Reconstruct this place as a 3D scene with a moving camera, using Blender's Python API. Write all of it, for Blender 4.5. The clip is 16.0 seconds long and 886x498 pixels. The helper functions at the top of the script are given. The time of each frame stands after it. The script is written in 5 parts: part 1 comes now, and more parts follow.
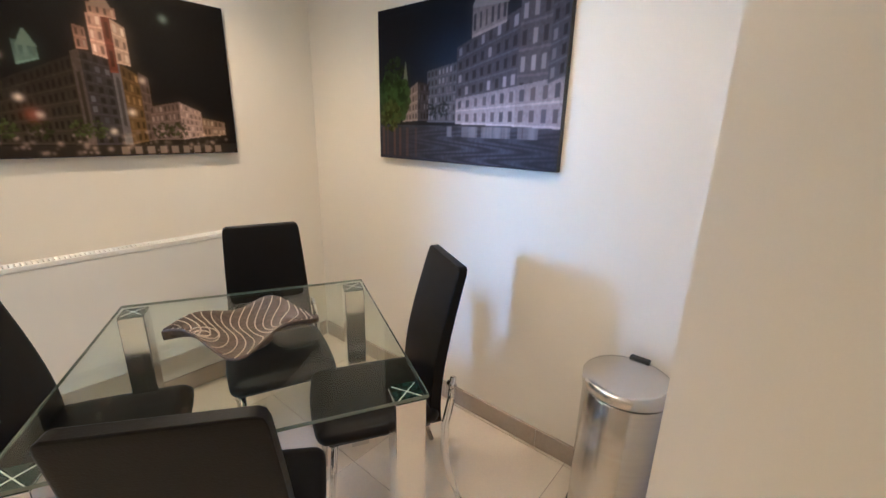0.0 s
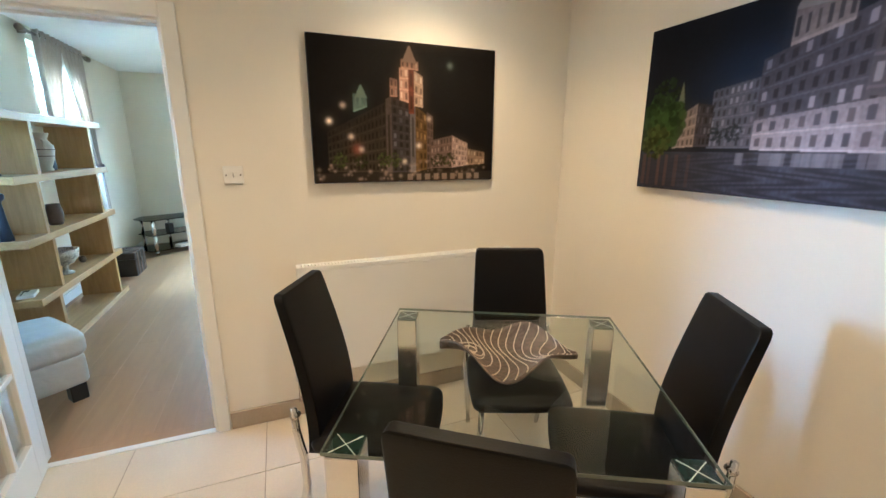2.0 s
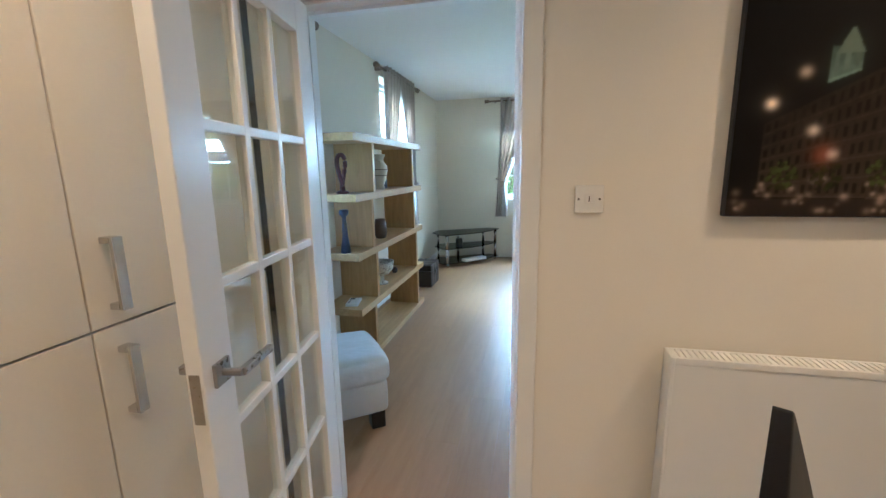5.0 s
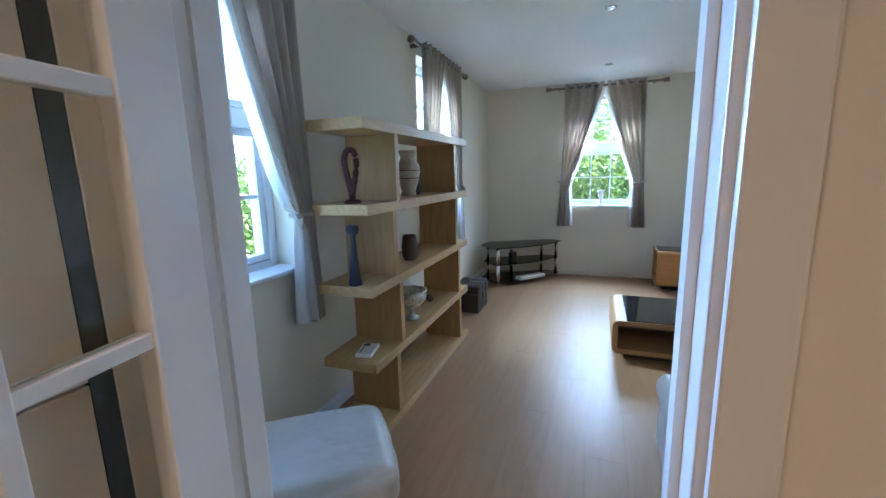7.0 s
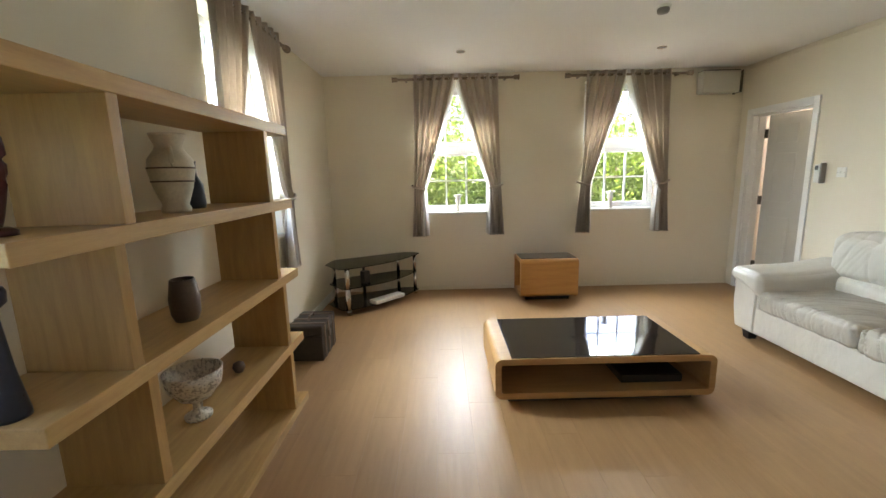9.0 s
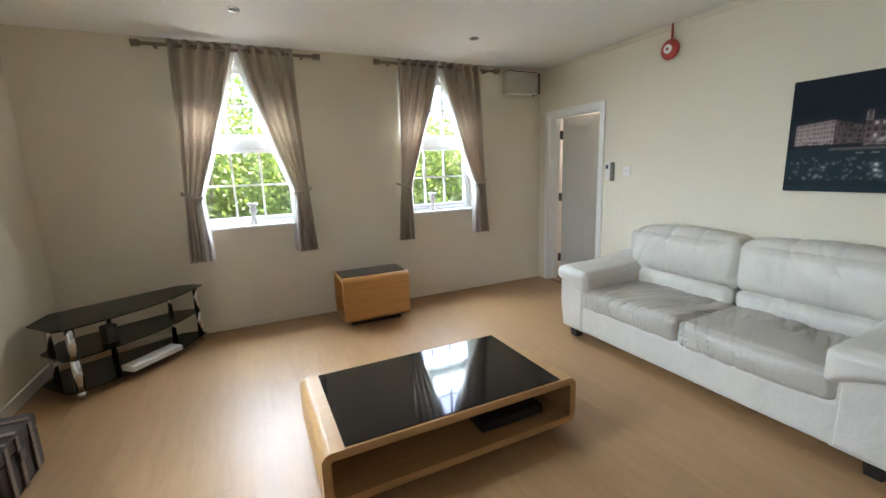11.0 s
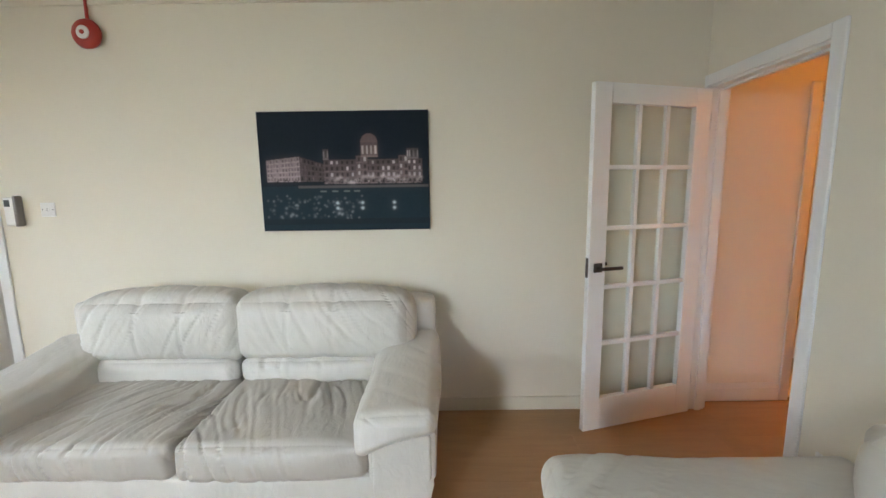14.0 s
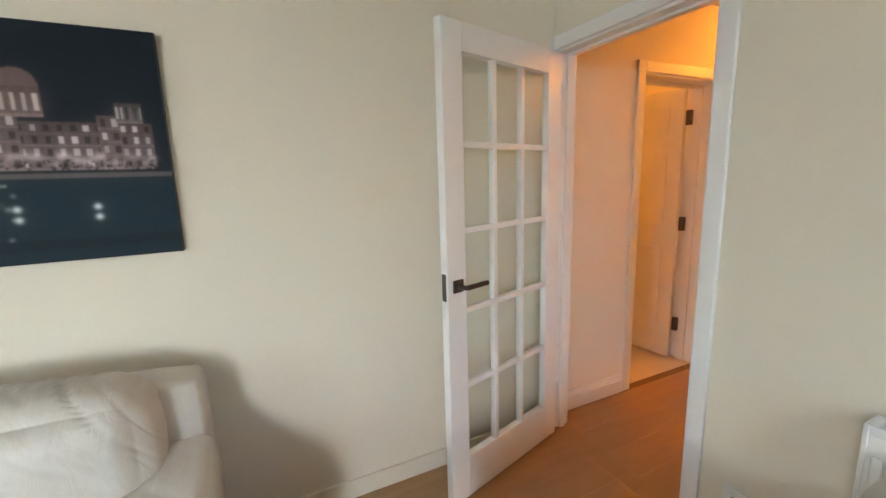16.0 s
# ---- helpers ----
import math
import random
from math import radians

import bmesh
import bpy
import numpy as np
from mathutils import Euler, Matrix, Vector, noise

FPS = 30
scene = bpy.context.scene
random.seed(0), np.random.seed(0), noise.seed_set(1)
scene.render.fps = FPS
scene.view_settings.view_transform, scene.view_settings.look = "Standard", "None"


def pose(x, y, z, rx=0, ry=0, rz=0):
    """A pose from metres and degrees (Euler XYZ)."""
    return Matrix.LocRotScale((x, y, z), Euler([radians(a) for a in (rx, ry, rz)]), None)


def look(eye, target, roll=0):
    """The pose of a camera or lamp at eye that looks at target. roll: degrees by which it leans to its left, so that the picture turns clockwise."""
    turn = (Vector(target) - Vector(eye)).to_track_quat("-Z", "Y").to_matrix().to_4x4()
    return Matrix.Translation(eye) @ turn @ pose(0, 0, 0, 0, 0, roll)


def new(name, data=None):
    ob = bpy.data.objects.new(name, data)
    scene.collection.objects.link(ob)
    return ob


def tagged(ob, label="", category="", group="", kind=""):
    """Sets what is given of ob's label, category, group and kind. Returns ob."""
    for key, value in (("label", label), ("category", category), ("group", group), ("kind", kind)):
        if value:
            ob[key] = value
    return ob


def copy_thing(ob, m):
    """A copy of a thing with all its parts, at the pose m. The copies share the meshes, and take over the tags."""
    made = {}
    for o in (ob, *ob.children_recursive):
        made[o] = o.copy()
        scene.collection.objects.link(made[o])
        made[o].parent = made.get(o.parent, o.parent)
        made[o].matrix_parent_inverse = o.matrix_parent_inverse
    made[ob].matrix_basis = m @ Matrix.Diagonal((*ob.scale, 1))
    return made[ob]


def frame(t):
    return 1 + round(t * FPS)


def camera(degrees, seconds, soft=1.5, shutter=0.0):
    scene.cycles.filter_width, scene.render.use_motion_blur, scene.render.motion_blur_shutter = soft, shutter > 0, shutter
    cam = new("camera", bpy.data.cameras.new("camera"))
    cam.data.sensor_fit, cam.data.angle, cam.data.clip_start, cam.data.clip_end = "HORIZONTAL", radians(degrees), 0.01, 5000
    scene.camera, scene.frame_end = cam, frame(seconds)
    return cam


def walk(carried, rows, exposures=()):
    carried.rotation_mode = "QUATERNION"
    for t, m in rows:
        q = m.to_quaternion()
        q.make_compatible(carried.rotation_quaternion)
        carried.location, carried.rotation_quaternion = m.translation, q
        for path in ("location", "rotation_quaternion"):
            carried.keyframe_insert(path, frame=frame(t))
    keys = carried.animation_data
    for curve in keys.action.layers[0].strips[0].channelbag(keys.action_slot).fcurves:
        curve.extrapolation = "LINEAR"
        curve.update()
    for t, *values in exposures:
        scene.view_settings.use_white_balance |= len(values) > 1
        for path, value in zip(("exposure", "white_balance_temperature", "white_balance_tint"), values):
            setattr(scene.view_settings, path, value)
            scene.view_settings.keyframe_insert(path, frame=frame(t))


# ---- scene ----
cam = camera(94.2, 16.0)
PATH = [
    (0, (0.148, 0.141, 1.447), (-1.085, 1.612, 0.883), 1.3),
    (0.5, (0.173, 0.107, 1.44), (-1.257, 1.4, 0.907), 0.7),
    (1, (0.149, 0.089, 1.456), (-1.438, 1.193, 0.944), 0.3),
    (1.5, (0.082, 0.061, 1.46), (-1.631, 0.97, 0.973), 0.1),
    (2, (-0.014, 0.001, 1.464), (-1.82, 0.72, 0.994), 0.2),
    (2.5, (-0.141, -0.076, 1.465), (-2.003, 0.487, 0.999), 0.2),
    (3, (-0.259, -0.054, 1.458), (-2.195, 0.175, 1.011), 0.9),
    (3.5, (-0.366, -0.02, 1.461), (-2.298, -0.25, 1.002), 1.6),
    (4, (-0.481, -0.09, 1.448), (-2.38, -0.524, 0.996), 0.9),
    (4.2, (-0.554, -0.147, 1.448), (-2.454, -0.603, 1.019), 0.1),
    (6.5, (-1.503, -0.501, 1.416), (-3.423, -0.948, 1.079), -1.6),
    (7, (-1.748, -0.526, 1.424), (-3.59, -1.216, 1.066), -1.4),
    (7.5, (-1.977, -0.659, 1.405), (-3.891, -1.11, 1.04), -0.2),
    (7.8, (-2.104, -0.705, 1.409), (-4.054, -0.922, 1.018), -0.2),
    (8, (-2.2, -0.708, 1.403), (-4.156, -0.874, 1.018), -0.7),
    (8.2, (-2.296, -0.696, 1.396), (-4.251, -0.895, 1.024), -1.7),
    (10.3, (-3.13, -0.617, 1.418), (-5.039, -0.144, 1.059), -0.6),
    (10.5, (-3.195, -0.584, 1.42), (-5.093, -0.077, 1.046), -0.7),
    (11, (-3.412, -0.528, 1.418), (-5.189, 0.309, 1.038), -2.0),
    (11.5, (-3.649, -0.43, 1.396), (-5.25, 0.702, 1.002), -1.8),
    (12, (-3.841, -0.246, 1.389), (-5.333, 1.028, 1.005), -1.9),
    (12.5, (-3.952, -0.119, 1.413), (-5.02, 1.534, 1.059), -2.1),
    (13, (-4.018, -0.006, 1.432), (-4.553, 1.89, 1.087), -2.5),
    (13.5, (-3.938, 0.163, 1.456), (-4.234, 2.116, 1.145), -1.6),
    (14, (-3.892, 0.31, 1.439), (-3.897, 2.289, 1.147), -0.8),
    (14.5, (-3.91, 0.522, 1.443), (-3.558, 2.467, 1.137), -1.0),
    (15, (-3.892, 0.726, 1.441), (-3.293, 2.607, 1.121), -0.9),
    (15.5, (-3.786, 0.95, 1.44), (-3.249, 2.849, 1.115), -0.4),
    (16, (-3.778, 1.153, 1.423), (-2.924, 2.927, 1.074), -1.7),
]
EXPOSURES = [
    (0.0, 6.42, 4330, 8), (1.0, 6.42, 4380, 7), (2.0, 6.45, 4720, 5), (3.0, 6.42, 5080, 8), (3.5, 6.4, 4800, 6), (4.0, 6.35, 4620, 8), (6.5, 5.37, 4720, 16), (7.0, 5.36, 4850, 19),
    (7.5, 5.22, 5050, 19), (8.2, 5.4, 7500, 25), (10.3, 5.3, 6450, 26), (11.5, 5.3, 6450, 26), (13.5, 5.44, 6600, 28), (16.0, 5.78, 6850, 29),
]
walk(cam, [(t, look(eye, target, roll)) for t, eye, target, roll in PATH], EXPOSURES)

# ---- world and lamps ----
world = bpy.data.worlds.new("sky")
scene.world = world
world.use_nodes = True
wn = world.node_tree.nodes
sky = wn.new("ShaderNodeTexSky")
sky.sky_type = "NISHITA"
sky.sun_disc = False
sky.sun_elevation = radians(50)
sky.sun_rotation = radians(-15)
sky.air_density, sky.dust_density = 1.0, 2.0
wn["Background"].inputs["Strength"].default_value = 0.062
world.node_tree.links.new(sky.outputs["Color"], wn["Background"].inputs["Color"])


def sun_lamp():
    data = bpy.data.lights.new("sun", "SUN")
    data.energy, data.angle, data.color = 2.0, radians(0.6), (1.0, 0.94, 0.85)
    ob = new("sun", data)
    az, el = radians(-15), radians(50)
    way = Vector((math.sin(az) * math.cos(el), math.cos(az) * math.cos(el), math.sin(el)))
    ob.matrix_basis = look(way * 30, (0, 0, 0))


def spot_lamp(x, y, z, watts, colour, degrees=110, blend=0.8, radius=0.03):
    data = bpy.data.lights.new("downlight_lamp", "SPOT")
    data.energy, data.color, data.spot_size, data.spot_blend, data.shadow_soft_size = watts, colour, radians(degrees), blend, radius
    ob = new("downlight_lamp", data)
    ob.matrix_basis = pose(x, y, z)


def point_lamp(x, y, z, watts, colour, radius=0.06):
    data = bpy.data.lights.new("ceiling_lamp", "POINT")
    data.energy, data.color, data.shadow_soft_size = watts, colour, radius
    ob = new("ceiling_lamp", data)
    ob.matrix_basis = pose(x, y, z)


WARM, ORANGE = (1.0, 0.575, 0.24), (1.0, 0.37, 0.042)
KITCHEN_Z, LIVING_Z, HALL_Z = 2.45, 2.54, 2.42
KITCHEN_SPOTS = [(-1.72, 0.78), (-0.55, 0.98), (-1.3, -0.90), (-0.55, -0.80), (1.0, -0.3)]
LIVING_SPOTS = [(-6.78, -0.46), (-6.80, 1.44), (-5.10, -0.485), (-3.45, -0.485), (-3.45, 1.44)]
sun_lamp()
for sx, sy in KITCHEN_SPOTS:
    spot_lamp(sx, sy, KITCHEN_Z - 0.03, 0.40 if sy < -0.5 else 0.72 if sx < -1.6 else 0.50, WARM, 130, 0.9)


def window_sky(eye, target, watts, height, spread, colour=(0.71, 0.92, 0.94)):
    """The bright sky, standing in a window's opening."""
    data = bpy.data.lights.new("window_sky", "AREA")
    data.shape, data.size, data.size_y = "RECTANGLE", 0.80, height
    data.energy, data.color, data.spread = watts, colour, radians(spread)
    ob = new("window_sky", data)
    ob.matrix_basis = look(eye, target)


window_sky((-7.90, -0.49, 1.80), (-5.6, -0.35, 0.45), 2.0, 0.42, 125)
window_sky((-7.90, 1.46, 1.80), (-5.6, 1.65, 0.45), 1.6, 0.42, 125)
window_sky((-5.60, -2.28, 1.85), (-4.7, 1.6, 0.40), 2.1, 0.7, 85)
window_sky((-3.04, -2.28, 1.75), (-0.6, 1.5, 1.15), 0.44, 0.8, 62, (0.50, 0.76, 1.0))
point_lamp(-0.3, 2.42, HALL_Z - 0.12, 0.50, ORANGE)
point_lamp(-1.0, 3.8, HALL_Z - 0.12, 0.50, ORANGE)
point_lamp(-6.6, 3.9, 2.3, 0.8, (1.0, 0.95, 0.88))


# ---- materials ----
def nodes_of(name):
    m = bpy.data.materials.new(name)
    m.use_nodes = True
    nt = m.node_tree
    return m, nt.nodes, nt.links, nt.nodes["Principled BSDF"]


def surface(name, colour, rough=0.5, metal=0.0, vary=0.12, scale=6.0, bump=0.05, fine=90.0, stretch=(1, 1, 1), island=0.0, coat=0.0, sheen=0.0, specular=0.5):
    """Base colour varied by broad and fine noise, with roughness and relief from the same noise."""
    m, n, l, b = nodes_of(name)
    co = n.new("ShaderNodeTexCoord")
    mp = n.new("ShaderNodeMapping")
    mp.inputs["Scale"].default_value = stretch
    l.new(co.outputs["Object"], mp.inputs["Vector"])
    broad, grain = n.new("ShaderNodeTexNoise"), n.new("ShaderNodeTexNoise")
    broad.inputs["Scale"].default_value, grain.inputs["Scale"].default_value = scale, fine
    broad.inputs["Detail"].default_value, grain.inputs["Detail"].default_value = 4, 3
    for t in (broad, grain):
        l.new(mp.outputs["Vector"], t.inputs["Vector"])
    mix = n.new("ShaderNodeMath")
    mix.operation = "MULTIPLY_ADD"
    mix.inputs[1].default_value = 0.5
    l.new(grain.outputs["Fac"], mix.inputs[0])
    half = n.new("ShaderNodeMath")
    half.operation = "MULTIPLY"
    half.inputs[1].default_value = 0.5
    l.new(broad.outputs["Fac"], half.inputs[0])
    l.new(half.outputs[0], mix.inputs[2])
    ramp = n.new("ShaderNodeValToRGB")
    ramp.color_ramp.elements[0].position, ramp.color_ramp.elements[1].position = 0.3, 0.7
    lo, hi = 1 - vary, 1 + vary
    ramp.color_ramp.elements[0].color = (*[min(1, c * lo) for c in colour], 1)
    ramp.color_ramp.elements[1].color = (*[min(1, c * hi) for c in colour], 1)
    l.new(mix.outputs[0], ramp.inputs["Fac"])
    out = ramp.outputs["Color"]
    if island:
        info = n.new("ShaderNodeObjectInfo")
        hsv = n.new("ShaderNodeHueSaturation")
        rng = n.new("ShaderNodeMapRange")
        rng.inputs["To Min"].default_value, rng.inputs["To Max"].default_value = 1 - island, 1 + island
        l.new(info.outputs["Random"], rng.inputs["Value"])
        l.new(rng.outputs["Result"], hsv.inputs["Value"])
        l.new(out, hsv.inputs["Color"])
        out = hsv.outputs["Color"]
    l.new(out, b.inputs["Base Color"])
    rr = n.new("ShaderNodeMapRange")
    rr.inputs["To Min"].default_value, rr.inputs["To Max"].default_value = max(0.02, rough - 0.08), min(1, rough + 0.08)
    l.new(mix.outputs[0], rr.inputs["Value"])
    l.new(rr.outputs["Result"], b.inputs["Roughness"])
    b.inputs["Metallic"].default_value = metal
    b.inputs["Specular IOR Level"].default_value = specular
    b.inputs["Coat Weight"].default_value = coat
    b.inputs["Sheen Weight"].default_value = sheen
    if bump:
        bp = n.new("ShaderNodeBump")
        bp.inputs["Strength"].default_value, bp.inputs["Distance"].default_value = bump, 0.01
        l.new(mix.outputs[0], bp.inputs["Height"])
        l.new(bp.outputs["Normal"], b.inputs["Normal"])
    return m


def wood(name, colour, dark, rough=0.4, stretch=(1.2, 14, 14), island=0.0, coat=0.0, scale=3.0):
    """Timber: stretched grain lines over a broad tone."""
    m, n, l, b = nodes_of(name)
    co, mp = n.new("ShaderNodeTexCoord"), n.new("ShaderNodeMapping")
    mp.inputs["Scale"].default_value = stretch
    info = n.new("ShaderNodeObjectInfo")
    shift = n.new("ShaderNodeVectorMath")
    shift.operation = "SCALE"
    shift.inputs[0].default_value = (7.3, 3.1, 5.7)
    l.new(info.outputs["Random"], shift.inputs["Scale"])
    l.new(co.outputs["Object"], mp.inputs["Vector"])
    l.new(shift.outputs["Vector"], mp.inputs["Location"])
    wave, grain = n.new("ShaderNodeTexNoise"), n.new("ShaderNodeTexNoise")
    wave.inputs["Scale"].default_value, wave.inputs["Detail"].default_value, wave.inputs["Distortion"].default_value = scale, 5, 0.6
    grain.inputs["Scale"].default_value, grain.inputs["Detail"].default_value = scale * 9, 4
    for t in (wave, grain):
        l.new(mp.outputs["Vector"], t.inputs["Vector"])
    add = n.new("ShaderNodeMath")
    add.operation = "MULTIPLY_ADD"
    add.inputs[1].default_value = 0.35
    l.new(grain.outputs["Fac"], add.inputs[0])
    l.new(wave.outputs["Fac"], add.inputs[2])
    ramp = n.new("ShaderNodeValToRGB")
    ramp.color_ramp.elements[0].position, ramp.color_ramp.elements[1].position = 0.4, 0.85
    ramp.color_ramp.elements[0].color, ramp.color_ramp.elements[1].color = (*dark, 1), (*colour, 1)
    l.new(add.outputs[0], ramp.inputs["Fac"])
    hsv, rng = n.new("ShaderNodeHueSaturation"), n.new("ShaderNodeMapRange")
    rng.inputs["To Min"].default_value, rng.inputs["To Max"].default_value = 1 - island, 1 + island
    l.new(info.outputs["Random"], rng.inputs["Value"])
    l.new(rng.outputs["Result"], hsv.inputs["Value"])
    l.new(ramp.outputs["Color"], hsv.inputs["Color"])
    l.new(hsv.outputs["Color"], b.inputs["Base Color"])
    rr = n.new("ShaderNodeMapRange")
    rr.inputs["To Min"].default_value, rr.inputs["To Max"].default_value = rough - 0.06, rough + 0.1
    l.new(add.outputs[0], rr.inputs["Value"])
    l.new(rr.outputs["Result"], b.inputs["Roughness"])
    b.inputs["Coat Weight"].default_value = coat
    bp = n.new("ShaderNodeBump")
    bp.inputs["Strength"].default_value, bp.inputs["Distance"].default_value = 0.08, 0.002
    l.new(add.outputs[0], bp.inputs["Height"])
    l.new(bp.outputs["Normal"], b.inputs["Normal"])
    return m


def creased(name, colour):
    """Soft upholstery leather: fine pores, slack creases and a satin gloss."""
    m, n, l, b = nodes_of(name)
    co, mp = n.new("ShaderNodeTexCoord"), n.new("ShaderNodeMapping")
    mp.inputs["Scale"].default_value = (1.6, 0.8, 1.0)
    mp.inputs["Rotation"].default_value = (0.2, 0.1, 0.5)
    l.new(co.outputs["Object"], mp.inputs["Vector"])
    slack, pores, tone = n.new("ShaderNodeTexNoise"), n.new("ShaderNodeTexNoise"), n.new("ShaderNodeTexNoise")
    for t, s, d in ((slack, 11.0, 5.0), (pores, 260.0, 2.0), (tone, 4.0, 3.0)):
        t.inputs["Scale"].default_value, t.inputs["Detail"].default_value = s, d
        l.new(mp.outputs["Vector"], t.inputs["Vector"])
    slack.inputs["Distortion"].default_value = 0.5
    ramp = n.new("ShaderNodeValToRGB")
    ramp.color_ramp.elements[0].position, ramp.color_ramp.elements[1].position = 0.3, 0.7
    ramp.color_ramp.elements[0].color, ramp.color_ramp.elements[1].color = (*[v * 0.93 for v in colour], 1), (*[min(1, v * 1.05) for v in colour], 1)
    l.new(tone.outputs["Fac"], ramp.inputs["Fac"])
    l.new(ramp.outputs["Color"], b.inputs["Base Color"])
    b.inputs["Roughness"].default_value = 0.36
    one, two = n.new("ShaderNodeBump"), n.new("ShaderNodeBump")
    one.inputs["Strength"].default_value, one.inputs["Distance"].default_value = 0.3, 0.02
    two.inputs["Strength"].default_value, two.inputs["Distance"].default_value = 0.12, 0.002
    l.new(slack.outputs["Fac"], one.inputs["Height"])
    l.new(pores.outputs["Fac"], two.inputs["Height"])
    l.new(one.outputs["Normal"], two.inputs["Normal"])
    l.new(two.outputs["Normal"], b.inputs["Normal"])
    return m


def glass(name, colour=(0.95, 0.98, 0.97), rough=0.0):
    """Clear sheet glass: thin see-through body with a real mirror gloss."""
    m, n, l, b = nodes_of(name)
    n.remove(b)
    tr, gl, mx, fr = n.new("ShaderNodeBsdfTransparent"), n.new("ShaderNodeBsdfGlossy"), n.new("ShaderNodeMixShader"), n.new("ShaderNodeLayerWeight")
    tr.inputs["Color"].default_value = (*colour, 1)
    gl.inputs["Roughness"].default_value = rough
    fr.inputs["Blend"].default_value = 0.5
    edge, base = n.new("ShaderNodeMath"), n.new("ShaderNodeMath")
    edge.operation, base.operation = "POWER", "MULTIPLY_ADD"
    edge.inputs[1].default_value = 4.5
    base.inputs[1].default_value, base.inputs[2].default_value = 0.85, 0.035
    l.new(fr.outputs["Facing"], edge.inputs[0])
    l.new(edge.outputs[0], base.inputs[0])
    l.new(base.outputs[0], mx.inputs["Fac"])
    l.new(tr.outputs[0], mx.inputs[1])
    l.new(gl.outputs[0], mx.inputs[2])
    l.new(mx.outputs[0], n["Material Output"].inputs["Surface"])
    return m


def cloth(name, colour, through_amount=0.35):
    """Woven cloth that lets some light pass."""
    m, n, l, b = nodes_of(name)
    co, wv = n.new("ShaderNodeTexCoord"), n.new("ShaderNodeTexNoise")
    mp = n.new("ShaderNodeMapping")
    mp.inputs["Scale"].default_value = (60, 60, 4)
    l.new(co.outputs["Object"], mp.inputs["Vector"])
    l.new(mp.outputs["Vector"], wv.inputs["Vector"])
    wv.inputs["Scale"].default_value, wv.inputs["Detail"].default_value = 3.0, 4
    ramp = n.new("ShaderNodeValToRGB")
    ramp.color_ramp.elements[0].color, ramp.color_ramp.elements[1].color = (*[c * 0.8 for c in colour], 1), (*[c * 1.15 for c in colour], 1)
    l.new(wv.outputs["Fac"], ramp.inputs["Fac"])
    l.new(ramp.outputs["Color"], b.inputs["Base Color"])
    b.inputs["Roughness"].default_value, b.inputs["Sheen Weight"].default_value = 0.65, 0.4
    tl, mx = n.new("ShaderNodeBsdfTranslucent"), n.new("ShaderNodeMixShader")
    l.new(ramp.outputs["Color"], tl.inputs["Color"])
    mx.inputs["Fac"].default_value = through_amount
    l.new(b.outputs[0], mx.inputs[1])
    l.new(tl.outputs[0], mx.inputs[2])
    l.new(mx.outputs[0], n["Material Output"].inputs["Surface"])
    return m


def foliage(name, colour):
    """Thin leaves: varied green that lets the light through."""
    m, n, l, b = nodes_of(name)
    geo, rng, hsv = n.new("ShaderNodeNewGeometry"), n.new("ShaderNodeMapRange"), n.new("ShaderNodeHueSaturation")
    rng.inputs["To Min"].default_value, rng.inputs["To Max"].default_value = 0.55, 1.5
    hsv.inputs["Color"].default_value = (*colour, 1)
    l.new(geo.outputs["Random Per Island"], rng.inputs["Value"])
    l.new(rng.outputs["Result"], hsv.inputs["Value"])
    l.new(hsv.outputs["Color"], b.inputs["Base Color"])
    b.inputs["Roughness"].default_value = 0.5
    tl, mx = n.new("ShaderNodeBsdfTranslucent"), n.new("ShaderNodeMixShader")
    l.new(hsv.outputs["Color"], tl.inputs["Color"])
    mx.inputs["Fac"].default_value = 0.5
    l.new(b.outputs[0], mx.inputs[1])
    l.new(tl.outputs[0], mx.inputs[2])
    l.new(mx.outputs[0], n["Material Output"].inputs["Surface"])
    return m


def glow(name, colour, strength):
    m, n, l, b = nodes_of(name)
    b.inputs["Base Color"].default_value = (*colour, 1)
    b.inputs["Emission Color"].default_value, b.inputs["Emission Strength"].default_value = (*colour, 1), strength
    return m


def coloured(name):
    """A print: colour comes from the mesh's own colours."""
    m, n, l, b = nodes_of(name)
    at = n.new("ShaderNodeVertexColor")
    at.layer_name = "ink"
    l.new(at.outputs["Color"], b.inputs["Base Color"])
    weave, bp = n.new("ShaderNodeTexNoise"), n.new("ShaderNodeBump")
    weave.inputs["Scale"].default_value = 500
    bp.inputs["Strength"].default_value, bp.inputs["Distance"].default_value = 0.1, 0.001
    l.new(weave.outputs["Fac"], bp.inputs["Height"])
    l.new(bp.outputs["Normal"], b.inputs["Normal"])
    b.inputs["Roughness"].default_value = 0.75
    b.inputs["Specular IOR Level"].default_value = 0.12
    return m


